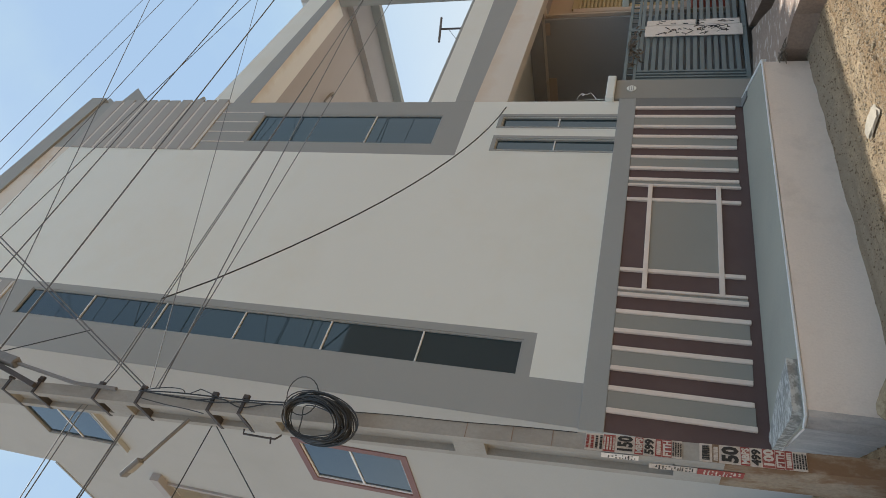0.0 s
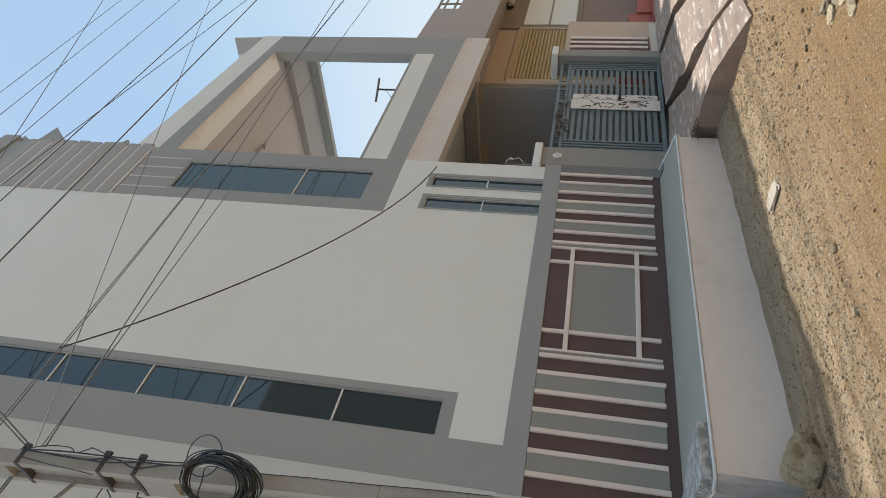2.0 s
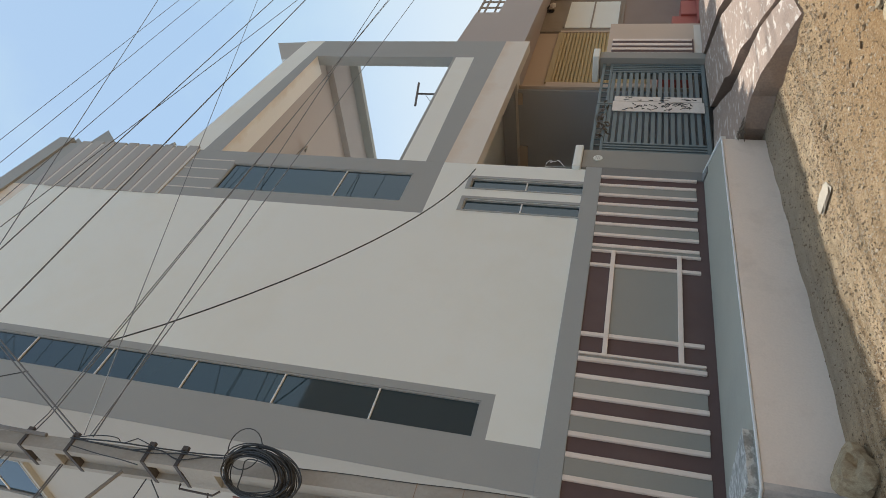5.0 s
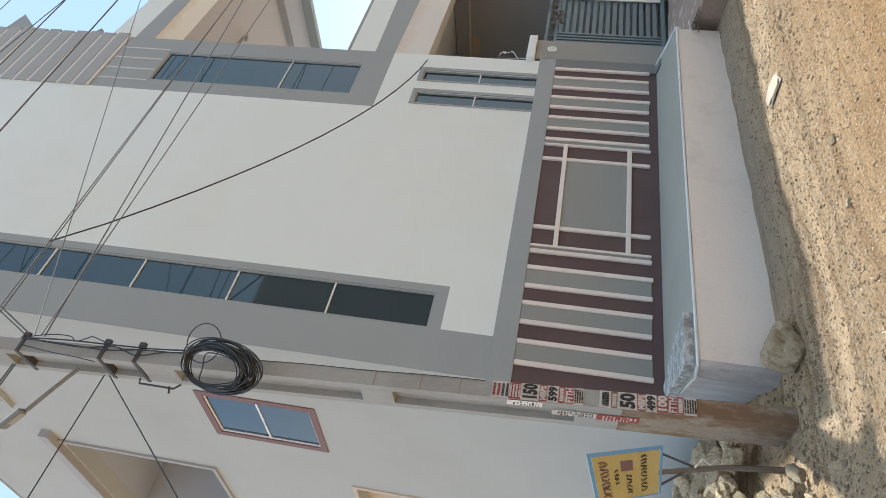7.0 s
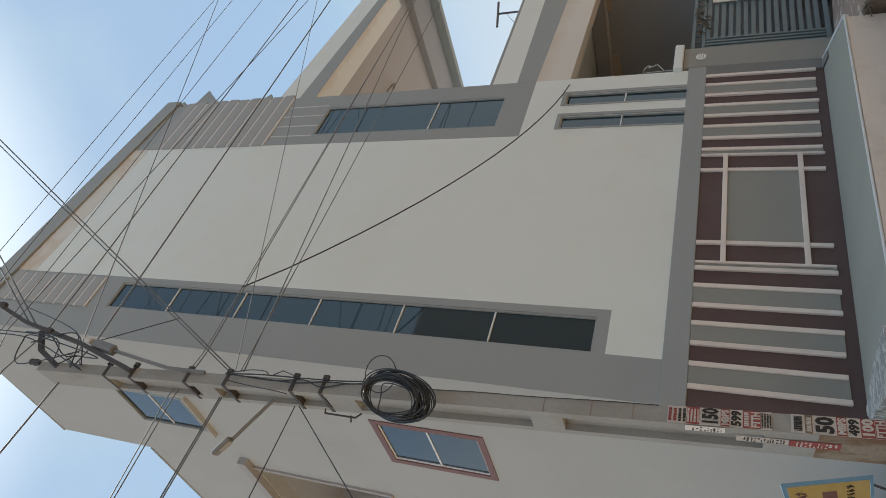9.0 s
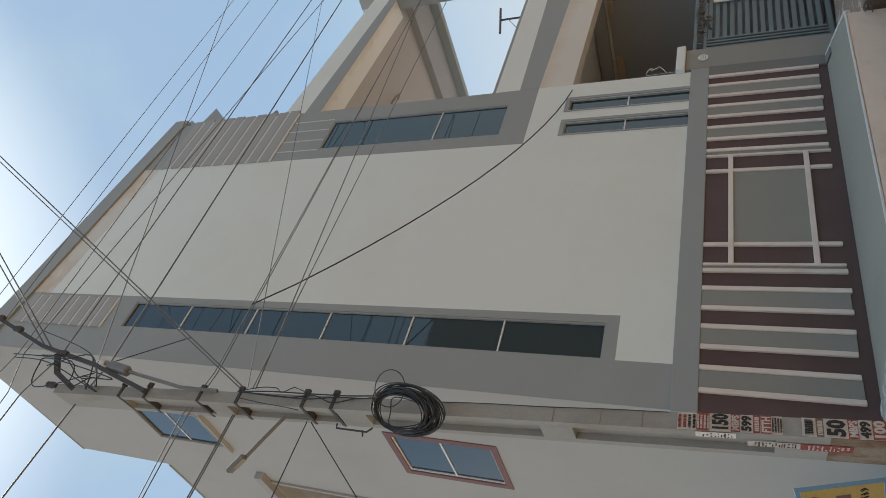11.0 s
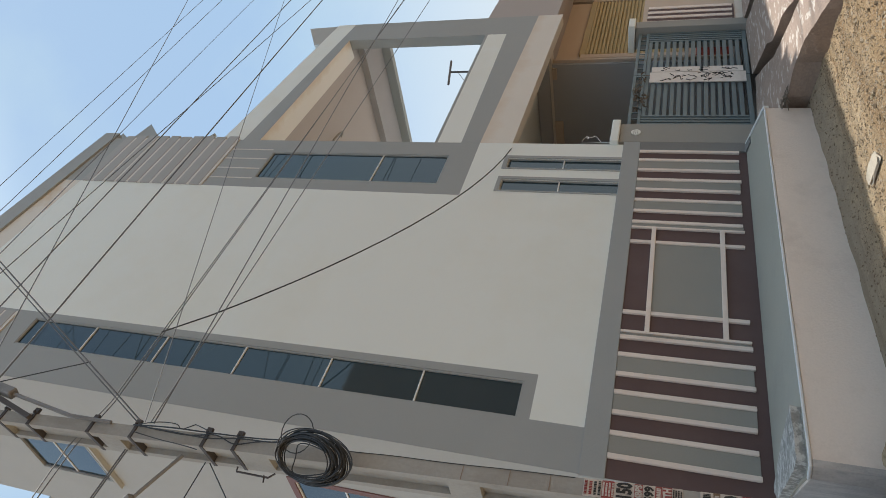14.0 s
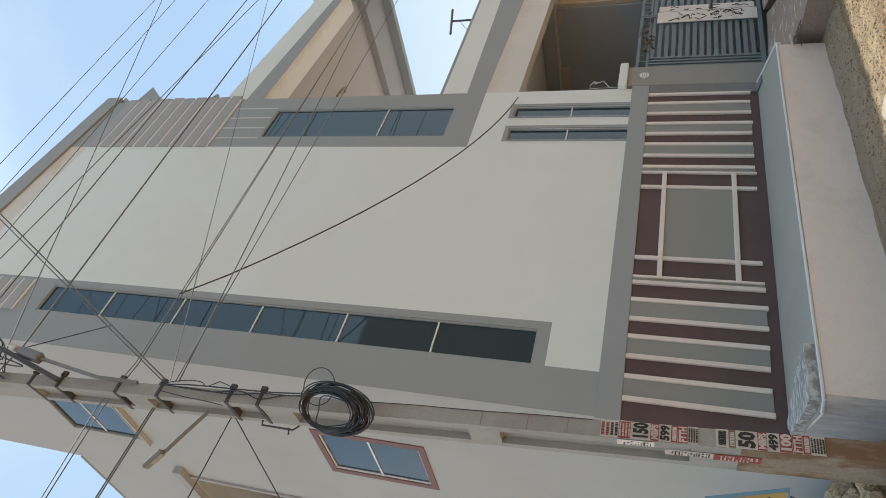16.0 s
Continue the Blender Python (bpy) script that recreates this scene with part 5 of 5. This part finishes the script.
def side_sheet(b0, b1, z0, z1, out, bm=None):
    bm = bm or bmesh.new()
    vs = [[bm.verts.new(pole_point(-1.0, b, z) + Vector((-o, 0, 0))) for b, z in ((b0, z0), (b1, z0), (b1, z1), (b0, z1))] for o in (out, out - 0.0015)]
    bm.faces.new(vs[0])
    bm.faces.new(vs[1][::-1])
    for k in range(4):
        bm.faces.new((vs[0][k], vs[1][k], vs[1][(k + 1) % 4], vs[0][(k + 1) % 4]))
    return bm


def torn(z0, z1, b0, b1, mats, label):
    p = thing("poster", pole_point(-1, b0, z0), label, "poster", "posters on the pole")
    part("sheet", side_sheet(b0, b1, z0, z1, 0.006), mats[0], p)
    bm = bmesh.new()
    z = z0 + 0.02
    while z < z1 - 0.03:
        l = rnd.uniform(0.006, 0.014)
        for k in range(3):
            if rnd.random() < 0.7:
                c0, c1 = b0 + (0.12 + 0.27 * k) * (b1 - b0), b0 + (0.32 + 0.27 * k) * (b1 - b0)
                side_sheet(c0, c1, z, z + l * rnd.uniform(0.6, 1.0), 0.009, bm)
        z += l + rnd.uniform(0.005, 0.014)
    tagged(part("print_bar", bm, mats[1], p), kind="stuff")


torn(1.515, 1.74, -0.98, -0.55, (BANNER, BLACK), "torn white notice on the edge of the pole")
torn(1.17, 1.45, -0.42, 0.02, (PAPER, BLACK), "faded torn printed notice on the broad face of the pole")
torn(0.90, 1.165, -0.42, 0.10, (RED, PAPER), "faded torn red poster on the broad face of the pole")
for z in (2.62, 2.31, 2.05):
    part("seam", pole_sheet(-0.96, 0.98, z, z + 0.005, 0.0012), RAMPSIDE, pole, "thin dark casting seam")
loose_cable([pf(0.86, 0.004, 3.45), pf(0.97, 0.004, 3.1), pf(0.88, 0.004, 2.7), pf(0.98, 0.004, 2.3), pf(0.93, 0.004, 1.9)], 0.0028, "thin earth wire running down the edge of the pole")

# ---- small yellow board on a stake ----
board = thing("sign_board", (1.80, 4.08, 0.0), "small yellow painted board with blue edge on a stake", "sign")
def board_point(s, z, out):
    """A point of the leaning board: s across it, z along its height, both in metres."""
    s, z = s / 0.33, (z - 0.77) / 0.49
    return Vector((1.67 + 0.267 * s - 0.138 * z, 4.08 - 0.10 * s, 0.742 + (0.0 + 0.09 * z) * s + 0.424 * z)) + Vector((-0.35, -0.93, 0)) * out


def board_box(s0, s1, z0, z1, o0, o1, bm=None):
    bm = bm or bmesh.new()
    vs = [bm.verts.new(board_point(s, z, o)) for s in (s0, s1) for o in (o0, o1) for z in (z0, z1)]
    for q in ((0, 1, 3, 2), (4, 6, 7, 5), (0, 4, 5, 1), (2, 3, 7, 6), (0, 2, 6, 4), (1, 5, 7, 3)):
        bm.faces.new([vs[i] for i in q])
    return bm


part("panel", board_box(-0.15, 0.15, 0.79, 1.23, -0.008, 0.0), SIGNYELLOW, board)
bm = bmesh.new()
for s0, s1, z0, z1 in ((-0.158, -0.15, 0.77, 1.26), (0.148, 0.175, 0.77, 1.26), (-0.15, 0.148, 1.235, 1.26), (-0.15, 0.148, 0.77, 0.785)):
    board_box(s0, s1, z0, z1, -0.012, 0.004, bm)
part("edging", bm, SIGNBLUE, board, "blue painted edge")
for z, h, s0, s1, m in ((1.165, 0.075, -0.12, 0.12, MAROON), (1.085, 0.035, -0.05, 0.05, BLACK), (1.0, 0.05, -0.12, 0.0, BLACK), (0.895, 0.055, -0.12, 0.12, BLACK)):
    bm = bmesh.new()
    s = s0
    while s < s1 - 0.012:
        w = rnd.uniform(0.010, 0.020)
        stroke = [board_point(s + w * (0.5 + 0.5 * math.sin(i * 1.9 + w * 300)), z + h * (0.4 * math.cos(i * 1.3 + s * 90)), 0.002) for i in range(5)]
        tube(stroke, 0.003 if m is BLACK else 0.0042, 4, bm)
        s += w + rnd.uniform(0.004, 0.010)
    tagged(part("print_bar", bm, m, board, "unreadable painted strokes"), kind="stuff")
part("print_bar", board_box(0.03, 0.10, 0.97, 1.05, 0.0005, 0.003), MAROON, board, "brown painted picture block")
part("stake", tube([(1.80, 4.08, -0.05), (1.755, 4.08, 0.35), (1.64, 4.10, 0.85)], [0.021, 0.018, 0.015], 6), WOOD, board)
for s in (-0.1, 0.12):
    part("strut", tube([board_point(s, 0.78, -0.004), (1.725, 4.08, 0.55)], 0.008, 5), STEEL, board)
part("tie", tube([(1.775, 4.05, 0.42), (1.74, 4.05, 0.46), (1.77, 4.05, 0.50), (1.71, 4.05, 0.55)], 0.007, 5), PAPER, board, "frayed pale cloth tie")


# ---- stones, rubble and gravel ----
def rock_mesh(seed, flat=0.7, rough=0.35):
    bm = bmesh.new()
    bmesh.ops.create_icosphere(bm, subdivisions=3, radius=1)
    for v in bm.verts:
        n = v.co.normalized()
        c = 1 + rough * noise.noise(n * 1.3 + Vector((seed * 7.1, seed * 3.3, 0))) + 0.14 * noise.noise(n * 3.5 + Vector((seed, 0, seed))) + 0.06 * noise.noise(n * 9 + Vector((0, seed, 0)))
        v.co = n * c
        for ax, lim in ((0, 0.82), (1, 0.78), (2, 0.72)):
            v.co[ax] = max(-lim, min(lim, v.co[ax]))
        v.co.z *= flat
    bm.normal_update()
    me = mesh_of(bm, "stone", STONE)
    return me


ROCKS = [rock_mesh(k + 1, 0.6 + 0.05 * (k % 4), 0.5) for k in range(7)]


def stone(x, y, z, sx, sy, sz, turn, label, group, k, mat=None):
    me = ROCKS[k % len(ROCKS)]
    if mat:
        me = me.copy()
        me.materials[0] = mat
    ob = new("stone", me)
    ob.matrix_world = Matrix.LocRotScale((x, y, z), Euler(turn), (sx, sy, sz))
    tagged(ob, label, "stone", group)
    return ob


stone(2.43, 3.68, 0.06, 0.175, 0.14, 0.20, (0.2, 0.3, 0.4), "large grey boulder leaning against the platform", "", 2)
stone(4.40, 3.15, ground_height(4.40, 3.15) + 0.006, 0.10, 0.145, 0.025, (0.05, 0.0, 0.25), "pale flat stone lying on the road", "", 1, PALESTONE)
rnd = random.Random(21)
k = 0
for row in range(-5, 21):
    for col in range(12):
        y = 4.22 + 0.12 * row + rnd.uniform(-0.05, 0.05)
        x = 0.95 + 0.125 * col + rnd.uniform(-0.05, 0.05)
        if (x - 1.95) ** 2 + (y - 3.96) ** 2 < 0.13 or x > 2.38 - 0.088 * (y - 5) or x > 2.1 and y < 4.8 or x > 1.62 and y < 4.15 or rnd.random() < 0.08:
            continue
        s = rnd.uniform(0.05, 0.11) * (1 if y > 4.4 else 0.7)
        heap = 0.24 * math.exp(-((x - 1.75) / 0.7) ** 2 - ((y - 5.3) / 1.2) ** 2)
        k += 1
        stone(x, y, ground_height(x, y) + 0.03 + heap + rnd.uniform(0, 0.05), s * rnd.uniform(0.9, 1.4), s, s * rnd.uniform(0.8, 1.3), (rnd.uniform(-0.7, 0.7), rnd.uniform(-0.7, 0.7), rnd.uniform(0, 6)),
              "broken rubble stone heaped beside the house wall", "rubble heap", k)
for k in range(30):
    x, y = rnd.uniform(1.2, 12.0), rnd.uniform(0.6, 3.6)
    s = rnd.uniform(0.012, 0.028)
    stone(x, y, ground_height(x, y) + s * 0.3, s * 1.4, s, s, (rnd.uniform(-0.5, 0.5), 0, rnd.uniform(0, 6)), "small pale stone on the earth road", "road stones", k)
for k in range(16):
    x, y = rnd.uniform(4.0, 4.9), rnd.uniform(1.25, 1.75)
    s = rnd.uniform(0.03, 0.075)
    stone(x, y, ground_height(x, y) + s * 0.2, s * 1.5, s, s * 0.5, (rnd.uniform(-0.2, 0.2), rnd.uniform(-0.2, 0.2), rnd.uniform(0, 6)), "flat broken slab stone at the road side", "roadside slabs", k)


def scatter(name, count, xr, yr, sizes, mat, label, seed, bias=None):
    r = np.random.RandomState(seed)
    verts, faces = [], []
    base = np.array([(1, 0, 0), (0, 1, 0), (-1, 0, 0), (0, -1, 0), (0.1, 0, 0.75), (0, 0.1, -0.6)])
    tri = [(0, 1, 4), (1, 2, 4), (2, 3, 4), (3, 0, 4), (1, 0, 5), (2, 1, 5), (3, 2, 5), (0, 3, 5)]
    made = 0
    while made < count:
        x, y = r.uniform(*xr), r.uniform(*yr)
        if bias and r.rand() > bias(x, y):
            continue
        s = sizes[0] + (sizes[1] - sizes[0]) * r.rand() ** 4
        m = base * (r.uniform(0.7, 1.4, 3)) + r.uniform(-0.22, 0.22, (6, 3))
        q = r.normal(size=4)
        w, i, j, k = q / np.linalg.norm(q)
        spin = np.array([[1 - 2 * (j * j + k * k), 2 * (i * j - k * w), 2 * (i * k + j * w)], [2 * (i * j + k * w), 1 - 2 * (i * i + k * k), 2 * (j * k - i * w)], [2 * (i * k - j * w), 2 * (j * k + i * w), 1 - 2 * (i * i + j * j)]])
        m = m @ spin.T * (1, 1, 0.7)
        z = ground_height(x, y)
        n = len(verts)
        for p in m:
            verts.append((x + s * p[0], y + s * p[1], z + s * (p[2] + 0.15)))
        faces += [tuple(n + i for i in t) for t in tri]
        made += 1
    me = bpy.data.meshes.new(name)
    me.from_pydata(verts, [], faces)
    me.materials.append(mat)
    tagged(new(name, me), label, "gravel", kind="stuff")


def by_ramp(x, y):
    return math.exp(-((y - 2.35 - 0.03 * (x - 7)) / 0.45) ** 2)


def near_edge(x, y):
    return 0.07 + 0.75 * math.exp(-((y - 3.0) / 0.7) ** 2) + (0.1 if x < 2.6 and y > 2.8 else 0)


GRAVEL = material("pale gravel", (0.42, 0.33, 0.23), 0.95, 0.2, 9, 60, 0.2, dirt=(0.26, 0.20, 0.14), dirt_amount=0.8, dirt_scale=11)
DARKGRIT = material("dark grit", (0.20, 0.14, 0.085), 0.95, 0.2, 9, 60, 0.2, dirt=(0.17, 0.125, 0.08), dirt_amount=0.8, dirt_scale=11)
scatter("gravel", 40000, (0.8, 11.0), (0.4, 4.0), (0.0022, 0.012), GRAVEL, "loose pale gravel strewn over the earth road", 4, near_edge)
scatter("grit", 30000, (0.8, 11.0), (0.4, 4.0), (0.002, 0.013), DARKGRIT, "dark grit and clods strewn over the earth road", 5, near_edge)
scatter("rubble_gravel", 3500, (0.9, 2.5), (3.2, 7.0), (0.004, 0.022), DARKGRIT, "small rubble and gravel heaped beside the pole", 6)
scatter("clods", 1300, (4.5, 11.5), (1.4, 3.4), (0.005, 0.026), GRAVEL, "loose clods and stone flakes along the foot of the ramp", 9, by_ramp)
scatter("dark_clods", 1200, (4.5, 11.5), (1.4, 3.4), (0.006, 0.030), DARKGRIT, "dark earth clods along the foot of the ramp", 10, by_ramp)
